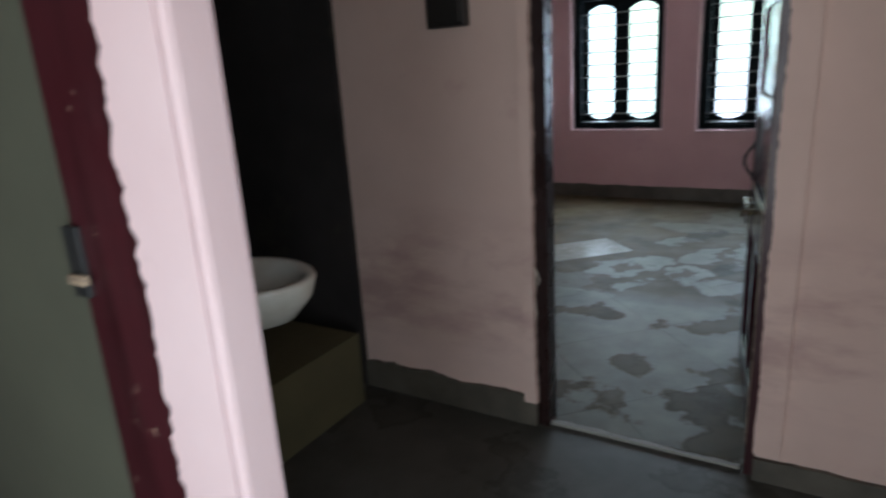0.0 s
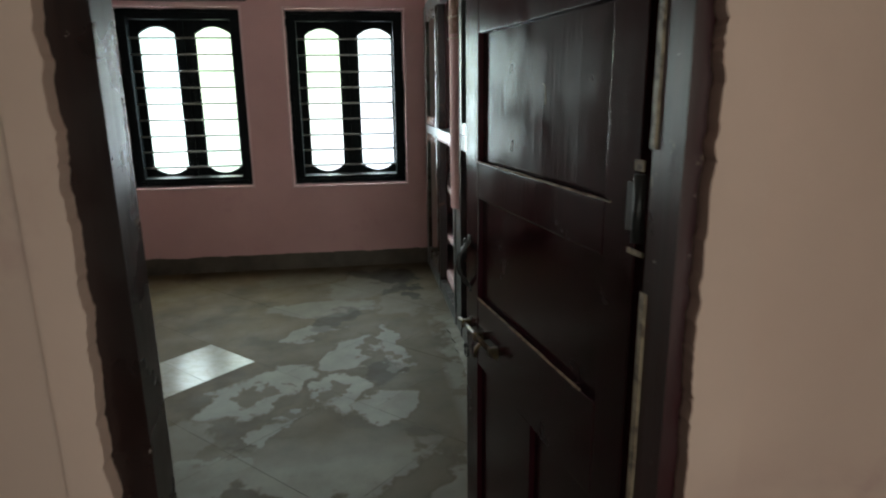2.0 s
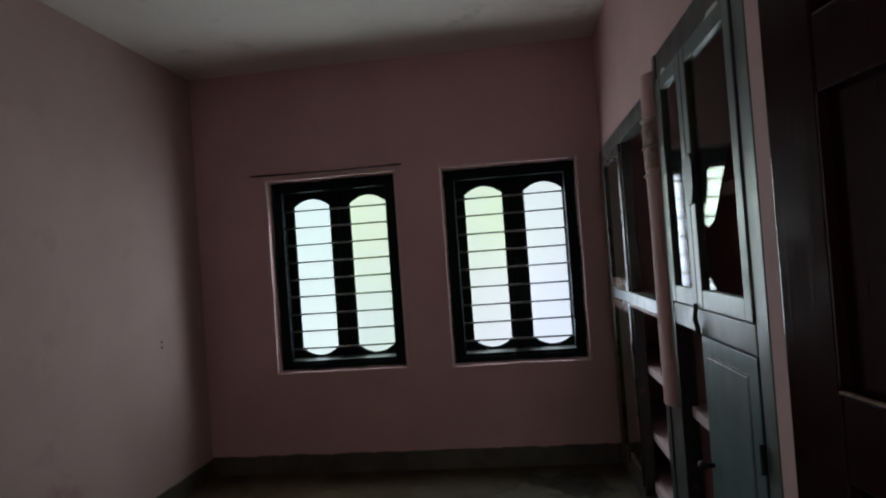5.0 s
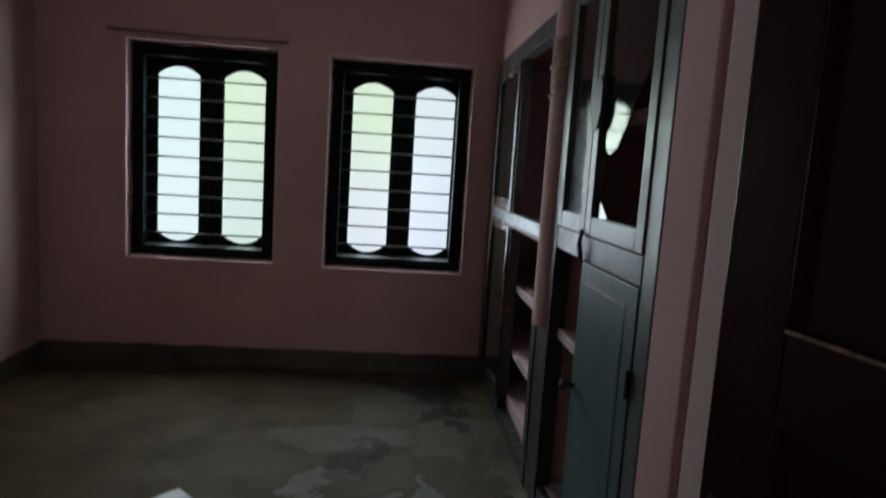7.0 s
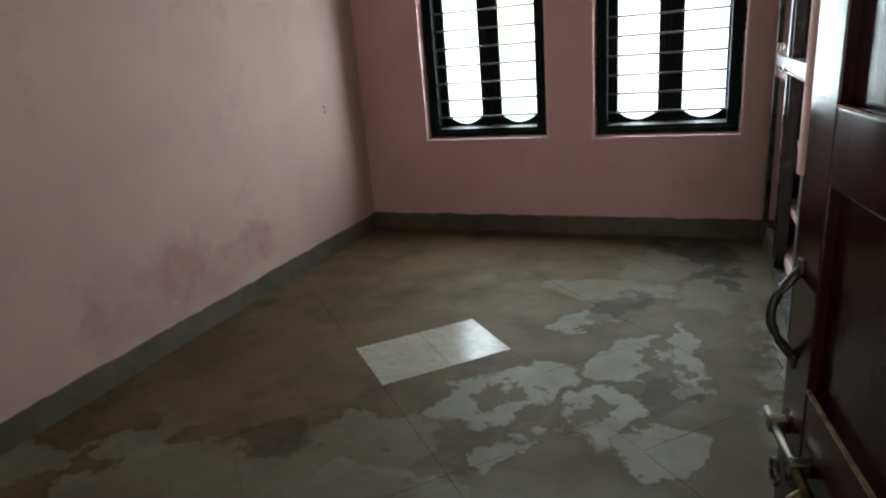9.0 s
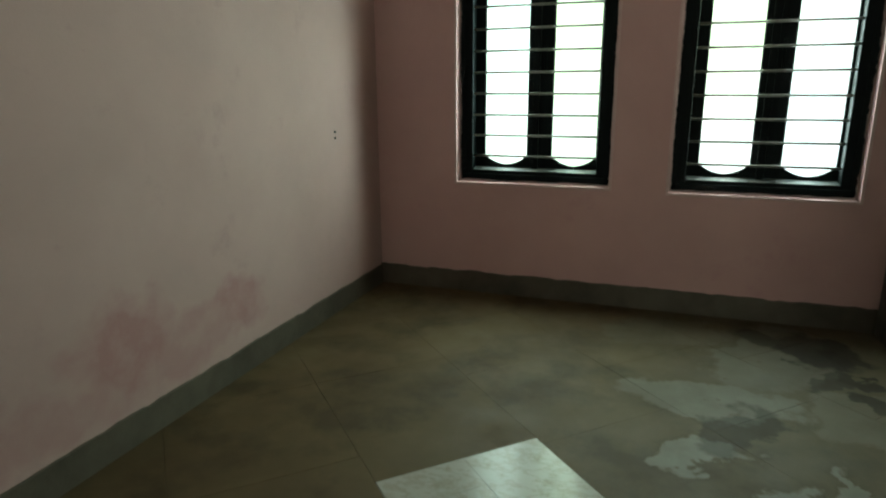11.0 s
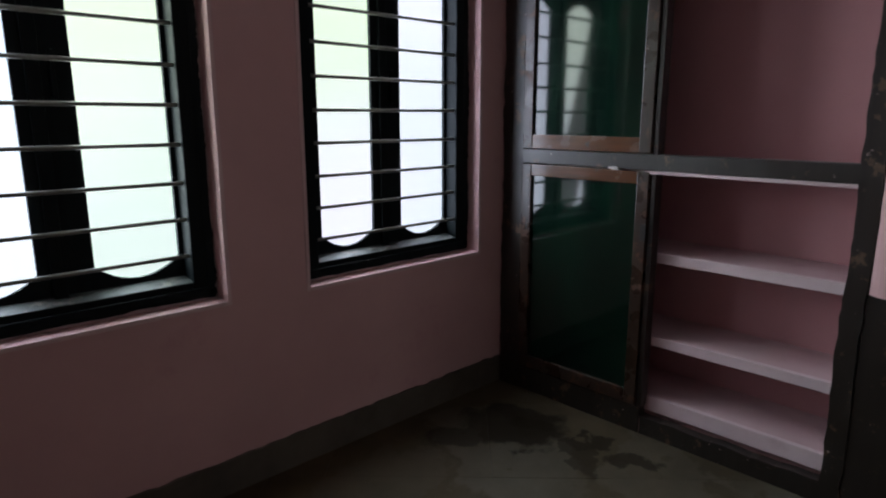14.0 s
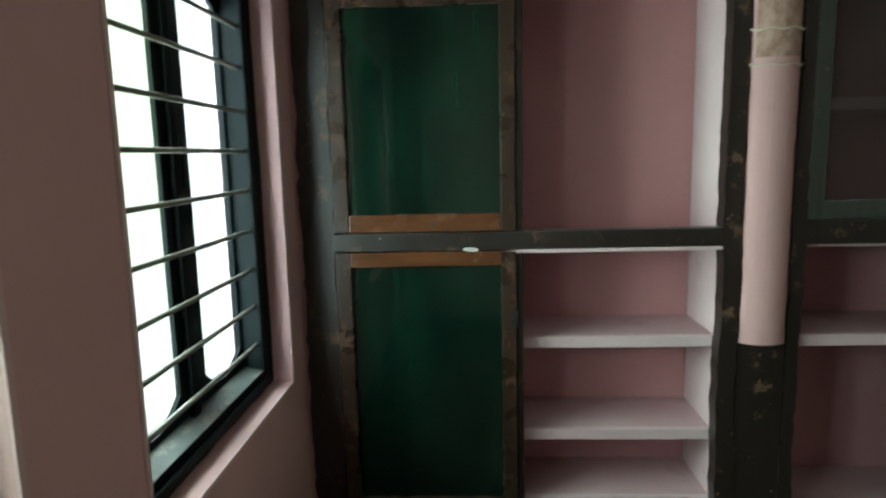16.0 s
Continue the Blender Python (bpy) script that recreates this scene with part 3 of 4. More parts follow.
thing("skirting", ragged_strip("y", HALL_N, -0.02, DOOR_E - 0.004, HALL_E - 0.012, 0.0, 0.085, 0.008, 3.6), SKIRT, sk_label, "skirting", kind="structure")
thing("skirting", ragged_strip("x", HALL_E, -0.012, HALL_S, HALL_N, 0.0, 0.085, 0.008, 6.1), SKIRT, sk_label, "skirting", kind="structure")


thing("backdrop", box(-2.5, 5.0, 0.75, 0.77, -0.19, 4.5), HAZE, "overexposed pale green daylight haze outside", "backdrop", kind="structure")

# ---- windows ----
def slot_outline(x0, x1, z0, z1, rise, n=10):
    """An upright slot with a shallow arch at either end."""
    pts = []
    for i in range(n + 1):
        a = i / n
        pts.append((x0 + (x1 - x0) * a, z0 + rise * (2 * a - 1) ** 2))
    for i in range(n + 1):
        a = 1 - i / n
        pts.append((x0 + (x1 - x0) * a, z1 - rise * (2 * a - 1) ** 2))
    return pts


def slotted_board(x0, x1, z0, z1, slot, y0, y1):
    """A board with the slot cut through it."""
    bm = bmesh.new()
    n = len(slot)
    outer = []
    for i, (x, z) in enumerate(slot):
        low = i < n // 2
        if i in (0, n - 1):
            outer.append((x0, z0 if low else z1))
        elif i in (n // 2 - 1, n // 2):
            outer.append((x1, z0 if low else z1))
        else:
            outer.append((x, z0 if low else z1))
    rings = [[bm.verts.new((x, y, z)) for x, z in loop] for loop, y in ((outer, y0), (slot, y0), (outer, y1), (slot, y1))]
    for i in range(n):
        j = (i + 1) % n
        bm.faces.new((rings[0][i], rings[0][j], rings[1][j], rings[1][i]))
        bm.faces.new((rings[2][j], rings[2][i], rings[3][i], rings[3][j]))
        bm.faces.new((rings[1][i], rings[1][j], rings[3][j], rings[3][i]))
        bm.faces.new((rings[0][j], rings[0][i], rings[2][i], rings[2][j]))
    bmesh.ops.recalc_face_normals(bm, faces=bm.faces[:])
    return bm


BARS = (0.89, 1.018, 1.145, 1.275, 1.402, 1.53, 1.657, 1.787, 1.912)


def barred_window(name, x0, glass, drop):
    x1, z0, z1 = x0 + WIN_W, WIN_LOW - drop, WIN_TOP - drop
    win = empty(name, (x0, 0, z0), "dark teal-black wooden window with arched frosted panes behind iron bars", "window", "bedroom windows", "structure")
    fw = 0.07
    frame_bm = box(x0, x0 + fw, 0.0, 0.15, z0, z1, 0.006)
    box(x1 - fw, x1, 0.0, 0.10, z0, z1, 0.006, frame_bm)
    box(x0 + fw - 0.002, x1 - fw + 0.002, 0.002, 0.15, z0, z0 + 0.055, 0.006, frame_bm)
    box(x0 + fw - 0.002, x1 - fw + 0.002, 0.002, 0.15, z1 - 0.07, z1, 0.006, frame_bm)
    part("window_frame", frame_bm, WIN_PAINT, win)
    part("sill_board", box(x0 + 0.02, x1 - 0.02, -0.012, 0.0, z0 + 0.006, z0 + 0.034, 0.005), WIN_PAINT, win)
    part("sill", prism([(0.004, z0 + 0.056), (0.071, z0 + 0.070), (0.071, z0 + 0.05), (0.004, z0 + 0.05)], "x", x0 + fw, x1 - fw), SILL_PAINT, win, "worn grey-green sill, painted paler as its slope is lit")
    mid = (x0 + x1) / 2
    for a, b, s0, s1, g in ((x0 + fw - 0.006, mid - 0.003, x0 + 0.135, x0 + 0.405, 0), (mid + 0.003, x1 - fw + 0.006, x0 + 0.565, x0 + 0.835, 1)):
        slot = slot_outline(s0, s1, z0 + 0.088, z1 - 0.12, 0.055)
        leaf = part("shutter", slotted_board(a, b, z0 + 0.048, z1 - 0.064, slot, 0.072, 0.085), WIN_PAINT, win)
        pane = part("pane", prism(slot_outline(s0 - 0.012, s1 + 0.012, z0 + 0.076, z1 - 0.108, 0.055), "y", 0.079, 0.083), glass[g], leaf, "frosted glass pane")
        pane.visible_shadow = False
        part("stop", box((s1 + 0.045 if g == 0 else s0 - 0.062), (s1 + 0.062 if g == 0 else s0 - 0.045), 0.059, 0.072, 1.42, 1.56, 0.004), WIN_PAINT, leaf)
    part("mullion", box(mid - 0.02, mid + 0.02, 0.053, 0.071, z0 + 0.056, z1 - 0.071, 0.004), WIN_PAINT, win)
    for z in BARS:
        part("bar", tube([(x0 + fw - 0.01, 0.02, z - drop), (x1 - fw + 0.01, 0.02, z - drop + random.uniform(-0.004, 0.004))], 0.0073, 8), BAR_PAINT, win, smooth=True)
    # a lip of plaster round the opening
    L = 0.016
    for a, b, c, d in ((x0 - R - L, x0 - R, z0 - R - L, z1 + R + L), (x1 + R, x1 + R + L, z0 - R - L, z1 + R + L),
                       (x0 - R, x1 + R, z0 - R - L, z0 - R), (x0 - R, x1 + R, z1 + R, z1 + R + L)):
        part("plaster_lip", box(a, b, NORTH - 0.005, NORTH + 0.004, c, d, 0.003), PALE_PLASTER, win)
    # dark paint that runs unevenly from the frame over the plaster
    for k, (u0, u1, v) in enumerate(((x0 - 0.004, x1 + 0.004, z0), (x0 - 0.004, x1 + 0.004, z1))):
        run = ragged_strip("y", -0.003, 0.012, u0, u1, v + 0.02 if k == 0 else v - 0.02, v - 0.006 if k == 0 else v + 0.006, 0.007, x0 * 3 + k)
        part("paint_edge", run, WIN_PAINT, win)
    for k, (u, w) in enumerate(((x0 + 0.02, x0 - 0.006), (x1 - 0.02, x1 + 0.006))):
        part("paint_edge", ragged_post(w, u, -0.003, 0.009, z0, z1, 0.008, x0 * 5 + k), WIN_PAINT, win)
    # plaster fillets that close the gap between frame and reveal
    for a, b, c, d in ((x0 - R, x0, z0 - R, z1 + R), (x1, x1 + R, z0 - R, z1 + R), (x0, x1, z0 - R, z0), (x0, x1, z1, z1 + R)):
        part("reveal", box(a, b, 0.008, 0.16, c, d), PALE_PLASTER, win)
    return win


barred_window("window_1", 0.0, (FROST[0], FROST[1]), 0.0)
barred_window("window_2", 1.29, (FROST[2], FROST[3]), 0.012)

rod = empty("curtain_rod", (-0.122, NORTH, 2.18), "thin dark iron curtain rod on two nails above a window", "curtain rod")
part("rod", tube([(-0.122, NORTH - 0.035, 2.182), (0.45, NORTH - 0.036, 2.172), (1.006, NORTH - 0.035, 2.178)], 0.006), IRON, rod, smooth=True)
for x in (-0.06, 0.95):
    part("nail", tube([(x, NORTH + 0.01, 2.172), (x, NORTH - 0.046, 2.170), (x, NORTH - 0.046, 2.187)], 0.003, 6), IRON, rod)


# ---- built-in cupboards ----
def glazed_door(parent, y0, y1, z0, z1, glass, wood, stile=0.06, broken=False, low_rail=None, top_rail=None):
    """A glazed cupboard door in the plane of the wall: y0 > y1."""
    xa, xb = EAST - 0.018, EAST + 0.012
    leaf = part("door", box(xa, xb, y0 - stile, y0, z0, z1, 0.004), wood, parent)
    part("stile", box(xa, xb, y1, y1 + stile, z0, z1, 0.004), wood, leaf)
    part("rail", box(xa + 0.001, xb - 0.001, y1 + stile, y0 - stile, z0, z0 + stile + 0.01, 0.004), low_rail or wood, leaf)
    part("rail", box(xa + 0.001, xb - 0.001, y1 + stile, y0 - stile, z1 - stile, z1, 0.004), top_rail or wood, leaf)
    ga, gb, gc, gd = y1 + stile - 0.008, y0 - stile + 0.008, z0 + stile, z1 - stile + 0.008
    if not broken:
        part("pane", box(EAST - 0.003, EAST + 0.001, ga, gb, gc, gd), glass, leaf, "old glass pane")
    else:
        w, h = gb - ga, gd - gc
        # what is left of the broken pane: an upper piece ending in a tongue, and a shard in the lower corner
        upper = [(gb, gd), (ga, gd), (ga, gc + 0.62 * h), (ga + 0.05 * w, gc + 0.61 * h), (ga + 0.30 * w, gc + 0.50 * h), (ga + 0.48 * w, gc + 0.38 * h),
                 (ga + 0.62 * w, gc + 0.30 * h), (ga + 0.78 * w, gc + 0.275 * h), (ga + 0.92 * w, gc + 0.30 * h), (gb, gc + 0.36 * h)]
        part("pane", prism(upper, "x", EAST - 0.003, EAST + 0.001), glass, leaf, "broken glass pane with a rounded tongue")
        part("shard", prism([(gb, gc), (gb, gc + 0.11 * h), (gb - 0.12 * w, gc + 0.08 * h), (gb - 0.36 * w, gc)], "x", EAST - 0.003, EAST + 0.001), glass, leaf)
    return leaf


def rail_piece(cup, name, y0, y1, z0, z1, mat=None, proud=0.012):
    return part(name, box(EAST - proud, EAST + 0.05, y1, y0, z0, z1, 0.004), mat or CUP_PAINT, cup)


def worn_post(cup, y0, y1, z0, z1, seed, wobble=0.007, mat=None, proud=0.012):
    """An upright board whose painted edges run unevenly over the plaster."""
    edge = []
    for end, s in ((y0, 1), (y1, -1)):
        side = []
        for i in range(71):
            z = z0 + (z1 - z0) * i / 70
            side.append((end + s * wobble * (0.3 + 0.9 * noise.noise((z * 2.5, seed, s)) + 0.7 * noise.noise((z * 15, seed, s)) + 0.5 * noise.noise((z * 43, seed, s))), z))
        edge += side if s > 0 else side[::-1]
    return part("post", prism(edge, "x", EAST - proud, EAST + 0.05), mat or CUP_PAINT, cup)


def niche_shelf(cup, y0, y1, z, thick=0.045, back=0.03):
    # shade is painted on the body; the pale edge shows the daylight it catches
    shelf = part("shelf", box(EAST + back, EAST + 0.375, y1 + 0.002, y0 - 0.002, z - thick, z, 0.006), SHELF_SHADED, cup, "masonry shelf, its body painted darker for the niche's shade, with a pale edge")
    part("front_edge", box(EAST + back - 0.004, EAST + back + 0.02, y1 + 0.003, y0 - 0.003, z - thick + 0.003, z + 0.0015, 0.003), SHELF_PAINT, shelf, "front edge kept pale for the window light it catches")
    return shelf


MID0, MID1 = 1.15, 1.215
cup = empty("cupboard", (EAST, (A0 + A1) / 2, CUP_LOW), "built-in cupboard with green glazed doors, its other half doorless", "cupboard", "built-in cupboards")
worn_post(cup, NORTH - 0.022, -0.197, 0.0, CUP_TOP_A, 1.1, 0.014)
worn_post(cup, -1.595, -1.655, 0.0, CUP_TOP_A, 4.1, 0.008, proud=0.016)
rail_piece(cup, "centre_post", -0.866, -0.888, CUP_LOW + 0.05, CUP_TOP_A - 0.07, proud=0.006)
rail_piece(cup, "bottom_rail", -0.20, -0.882, 0.0, CUP_LOW + 0.05, proud=0.01)
part("kick_board", ragged_strip("x", EAST - 0.008, 0.05, -1.595, -0.888, 0.0, 0.082, 0.010, 8.8), CUP_PAINT, cup)
rail_piece(cup, "middle_rail", -0.20, -1.595, MID0, MID1, proud=0.014)
rail_piece(cup, "top_rail", -0.20, -1.595, CUP_TOP_A - 0.07, CUP_TOP_A + 0.02)
glazed_door(cup, -0.205, -0.863, MID1 + 0.004, CUP_TOP_A - 0.074, GREEN_GLASS, CUP_WOOD, stile=0.054, low_rail=CUP_RAIL)
glazed_door(cup, -0.205, -0.863, CUP_LOW + 0.055, MID0 - 0.004, GREEN_GLASS, CUP_WOOD, stile=0.054, top_rail=CUP_RAIL)
part("plaster_edge", box(EAST - 0.016, EAST + 0.02, -1.595, -0.842, MID0 - 0.014, MID0 - 0.001, 0.003), SHELF_PAINT, cup)
for z in (0.802, 0.435):
    niche_shelf(cup, A0, A1, z, back=0.055)
niche_shelf(cup, A0, A1, 0.162, thick=0.068, back=0.045)
niche_shelf(cup, A0, A1, 1.175, back=0.052)
part("niche_cheek", box(EAST + 0.051, EAST + 0.376, A1 + 0.001, A1 + 0.052, CUP_LOW, CUP_TOP_A - 0.001, 0.004), SHELF_PAINT, cup, "pale plaster side of the niche")
part("hinge", box(EAST - 0.024, EAST - 0.016, -0.866, -0.841, 0.86, 0.93, 0.002), IRON, cup)

cup = empty("cupboard", (EAST, (B0 + B1) / 2, CUP_LOW), "built-in cupboard with a broken glazed door and one teal door", "cupboard", "built-in cupboards")
worn_post(cup, -1.831, -1.872, 0.0, CUP_TOP_B, 7.3, 0.010, proud=0.016)
rail_piece(cup, "post", -2.745, -2.83, 0.0, CUP_TOP_B, CUP_TEAL)
rail_piece(cup, "bottom_rail", -1.872, -2.745, 0.0, CUP_LOW + 0.05, proud=0.01)
rail_piece(cup, "middle_rail", -1.872, -2.745, MID0, MID1 + 0.02, proud=0.014)
rail_piece(cup, "top_rail", -1.872, -2.745, CUP_TOP_B - 0.10, CUP_TOP_B)
glazed_door(cup, -1.876, -2.228, MID1 + 0.024, CUP_TOP_B - 0.104, CLEAR_GLASS, CUP_TEAL, stile=0.055)
glazed_door(cup, -2.234, -2.741, MID1 + 0.024, CUP_TOP_B - 0.104, CLEAR_GLASS, CUP_TEAL, stile=0.055, broken=True)
low = part("door", box(EAST - 0.016, EAST + 0.012, -2.741, -2.238, CUP_LOW + 0.055, MID0 - 0.004, 0.004), TEAL, cup, "closed teal painted door")
part("panel", box(EAST - 0.0175, EAST - 0.010, -2.66, -2.285, CUP_LOW + 0.11, MID0 - 0.07, 0.003), TEAL, low, "flat teal panel")
for a, b, c, d in ((-2.668, -2.66, CUP_LOW + 0.1, MID0 - 0.06), (-2.285, -2.277, CUP_LOW + 0.1, MID0 - 0.06), (-2.66, -2.285, MID0 - 0.07, MID0 - 0.062)):
    part("groove", box(EAST - 0.017, EAST - 0.012, a, b, c, d), CUP_PAINT, low)
knob_bm = tube([(EAST - 0.012, -2.275, 0.71), (EAST - 0.035, -2.275, 0.71), (EAST - 0.05, -2.275, 0.71)], 0.008, 10)
bmesh.ops.create_uvsphere(knob_bm, u_segments=12, v_segments=8, radius=0.017, matrix=Matrix.Translation((EAST - 0.055, -2.275, 0.71)))
part("knob", knob_bm, IRON, low, smooth=True)
for z in (0.25, 0.88):
    part("hinge", tube([(EAST - 0.022, -2.745, z - 0.04), (EAST - 0.022, -2.745, z + 0.04)], 0.007), IRON, low)
for z in (0.81, 0.12):
    niche_shelf(cup, B0, B1, z)
niche_shelf(cup, B0, B1, 1.66, back=0.08)
niche_shelf(cup, B0, B1, 1.175, back=0.052)
# a sagging metal catch plate on the meeting stiles of the glazed doors
catch = prism([(-2.262 + y, 1.685 + z) for y, z in ((0.045, -0.055), (0.058, -0.02), (0.058, 0.04), (0.035, 0.075), (-0.035, 0.085), (-0.055, 0.05), (-0.055, -0.03), (-0.028, -0.085), (0.02, -0.09))], "x", EAST - 0.028, EAST - 0.018)
part("catch_plate", catch, IRON, cup, "dark iron catch plate")
part("latch", tube([(EAST - 0.02, -2.215, 1.25), (EAST - 0.034, -2.24, 1.205), (EAST - 0.026, -2.25, 1.15)], 0.009), IRON, cup)

for k, (y, z, w) in enumerate(((-2.60, 2.135, 0.05), (-2.52, 2.12, 0.04), (-2.36, 2.10, 0.05), (-2.10, 2.11, 0.04), (-1.99, 2.13, 0.045))):
    scrap = [(y + w * math.cos(a) * (1 + 0.2 * math.sin(3 * a + k)), z + 0.018 * math.sin(a) * (1 + 0.3 * math.cos(2 * a + k))) for a in np.linspace(0, 2 * math.pi, 13)[:-1]]
    thing("paper_scrap", prism(scrap, "x", EAST - 0.0165, EAST - 0.0125), PAPER, "torn scrap of pale paper stuck on the cupboard rail", "paper scrap", "paper scraps")

# the half-round plaster pilaster between the cupboards, above a dark board
outline = [(-1.657, 0.0), *((-1.742 + 0.082 * math.cos(a), -0.052 * math.sin(a)) for a in np.linspace(0, math.pi, 15)), (-1.827, 0.0)]
outline = [(EAST + v, u) for u, v in outline]
pil = thing("pilaster", prism(outline, "z", 0.795, 2.19), PINK, "rounded pink plaster pilaster between the cupboards", "pilaster", smooth=False, kind="structure")
bare = [(EAST + v * 1.05 - 0.001, -1.742 + (u + 1.742) * 1.02) for u, v in ((-1.742 + 0.082 * math.cos(a), -0.052 * math.sin(a)) for a in np.linspace(0.5, math.pi - 0.35, 11))]
part("bare_patch", prism([*bare, (EAST, -1.80), (EAST, -1.68)], "z", 1.79, 1.985), BARE, pil, "brown patch where the plaster has come off")
thing("pilaster_foot", box(EAST - 0.010, EAST + 0.004, -1.827, -1.657, 0.0, 0.791, 0.004), CUP_PAINT, "dark painted board under the pilaster", "board", kind="structure")
for z in (1.765, 1.88, 2.0):
    ring = [(EAST - 0.004 - 0.056 * math.sin(a), -1.742 + 0.090 * math.cos(a), z + 0.004 * math.sin(7 * a)) for a in np.linspace(0, math.pi, 14)]
    thing("twine", tube(ring, 0.0045, 6), TWINE, "pale twine tied round the pilaster", "twine", "twine rings", smooth=True)

chip = [(-0.70 + 0.028 * math.cos(a) * (1 + 0.2 * math.sin(2 * a)), 1.152 + 0.008 * math.sin(a)) for a in np.linspace(0, 2 * math.pi, 11)[:-1]]
thing("plaster_chip", prism(chip, "x", EAST - 0.0215, EAST - 0.0135), PAPER, "white chip of plaster stuck on the cupboard rail", "plaster chip")

# a low cement fillet, spilt along the foot of the cupboards
inner = [(2.325 + 0.022 * noise.noise((y * 3, 4, 0)) + 0.016 * noise.noise((y * 13, 4, 2)), y) for y in np.linspace(-4.45, -1.72, 90)]
thing("cement_fillet", prism([*inner, (EAST - 0.013, -1.72), (EAST - 0.013, -4.45)], "z", -0.002, 0.009), SPILT, "rough pale cement fillet along the foot of the cupboards", "fillet", kind="structure")

# plain wall strip beyond the cupboards, with a proud plaster band
thing("trim", box(EAST - 0.018, EAST + 0.012, -3.035, -2.848, 0.0, 2.35, 0.009), PINK, "raised pink plaster band beside the cupboard", "trim", kind="structure")
thing("trim", box(EAST - 0.020, EAST + 0.012, SOUTH + 0.002, -3.075, 0.0, 2.35, 0.012), PALE_PLASTER, "raised pale plaster band on the wall behind the door", "trim", kind="structure")


# ---- bedroom door ----
dframe = empty("door_frame", (DOOR_W, -4.5, 0), "dark painted wooden door frame with chipped edges", "door frame", kind="structure")
jamb_w = [(DOOR_W, HALL_N + 0.004), (1.490, HALL_N + 0.006), (1.487, -4.56), (1.45, -4.54), (1.425, -4.42), (1.38, -4.42), (1.38, SOUTH + 0.002), (DOOR_W, SOUTH + 0.002)]
part("jamb", prism(jamb_w, "z", 0.0, DOOR_TOP), FRAME_PAINT, dframe)
jamb_e = [(DOOR_E, HALL_N + 0.004), (2.226, HALL_N + 0.006), (2.222, -4.56), (DOOR_E, -4.555)]
part("jamb", prism(jamb_e, "z", 0.0, DOOR_TOP), FRAME_MAROON, dframe)
# added pale strips stand in for light showing through the hinge gap
for z0, z1 in ((0.08, 1.165), (1.39, 1.74), (1.95, 2.0)):
    part("packing_strip", box(2.2185, 2.2235, -4.573, -4.556, z0, z1, 0.001), CREAM, dframe, "pale strip added for the lit wall showing through the hinge gap")
part("head", box(1.490, 2.23, HALL_N + 0.006, SOUTH - 0.006, DOOR_TOP - 0.065, DOOR_TOP, 0.006), FRAME_PAINT, dframe)

HINGE, FREE = Vector((2.244, -4.512)), Vector((2.119, -3.655))
LEAF_W = (FREE - HINGE).length
leaf_turn = Matrix.Translation((HINGE.x, HINGE.y, 0.012)) @ Matrix.Rotation(math.atan2(FREE.y - HINGE.y, FREE.x - HINGE.x), 4, "Z")
# built flat: x from hinge to free edge, +y towards the room's middle
door = new("door_1")
tagged(door, "open dark maroon panelled wooden door with brass bolt", "door", kind="structure")
door.matrix_world = leaf_turn


def dpart(name, bm, mat, parent=None, label="", smooth=False):
    ob = new(name, mesh(name, bm, mat, smooth))
    ob.parent = parent or door
    return tagged(ob, label)


T = 0.019
H = 2.0
for a, b, c, d in ((0.0, 0.10, 0.0, H), (LEAF_W - 0.10, LEAF_W, 0.0, H)):
    dpart("stile", box(a, b, -T, T, c, d, 0.0025), DOOR_PAINT)
RAILS = ((0.0, 0.16), (0.68, 0.885), (1.175, 1.276), (1.61, 1.70), (1.90, H))
for c, d in RAILS:
    dpart("rail", box(0.10, LEAF_W - 0.10, -T + 0.001, T - 0.001, c, d, 0.004), DOOR_PAINT)
for (_, c), (d, _) in zip(RAILS, RAILS[1:]):
    dpart("panel", box(0.098, LEAF_W - 0.098, -0.004, 0.004, c - 0.002, d + 0.002), DOOR_PAINT)
# the lowest field is halved by an upright
dpart("muntin", box(LEAF_W / 2 - 0.045, LEAF_W / 2 + 0.045, -T + 0.001, T - 0.001, 0.158, 0.682, 0.002), DOOR_PAINT)
# pale lines along the rails, painted as the light that the panel ledges catch
for z, a, b in ((1.281, 0.08, 0.765), (0.889, 0.16, 0.765)):
    dpart("worn_edge", ragged_strip("y", T - 0.004, 0.0055, a, b, z - 0.0055, z - 0.0025, 0.0018, z * 7, 0.012), CREAM, None, "pale line painted as light caught on the panel ledge")
scratch = [(0.40 + 0.02 * math.cos(a), T - 0.0148, 1.45 + 0.03 * math.sin(a)) for a in np.linspace(1.9, 3.6, 6)]
dpart("scratch", tube(scratch, 0.0007, 5), CREAM, None, "pale scratch in the paint")
arc = [(LEAF_W - 0.03, T + 0.036 * math.sin(math.pi * k / 10), 0.90 + 0.14 * k / 10) for k in range(11)]
handle = dpart("handle", tube(arc, 0.0072, 10), IRON, None, "curved dark iron pull handle", True)
for z in (0.895, 1.045):
    dpart("handle_plate", box(LEAF_W - 0.039, LEAF_W - 0.021, T - 0.001, T + 0.004, z - 0.011, z + 0.011, 0.002), IRON, handle)
bolt = dpart("bolt", tube([(LEAF_W - 0.30, T + 0.018, 0.785), (LEAF_W + 0.012, T + 0.018, 0.785)], 0.0072, 10), BRASS, None, "long worn brass sliding bolt", True)
for x in (LEAF_W - 0.26, LEAF_W - 0.14, LEAF_W - 0.03):
    dpart("staple", box(x - 0.009, x + 0.009, T - 0.001, T + 0.027, 0.773, 0.797, 0.003), BRASS, bolt)
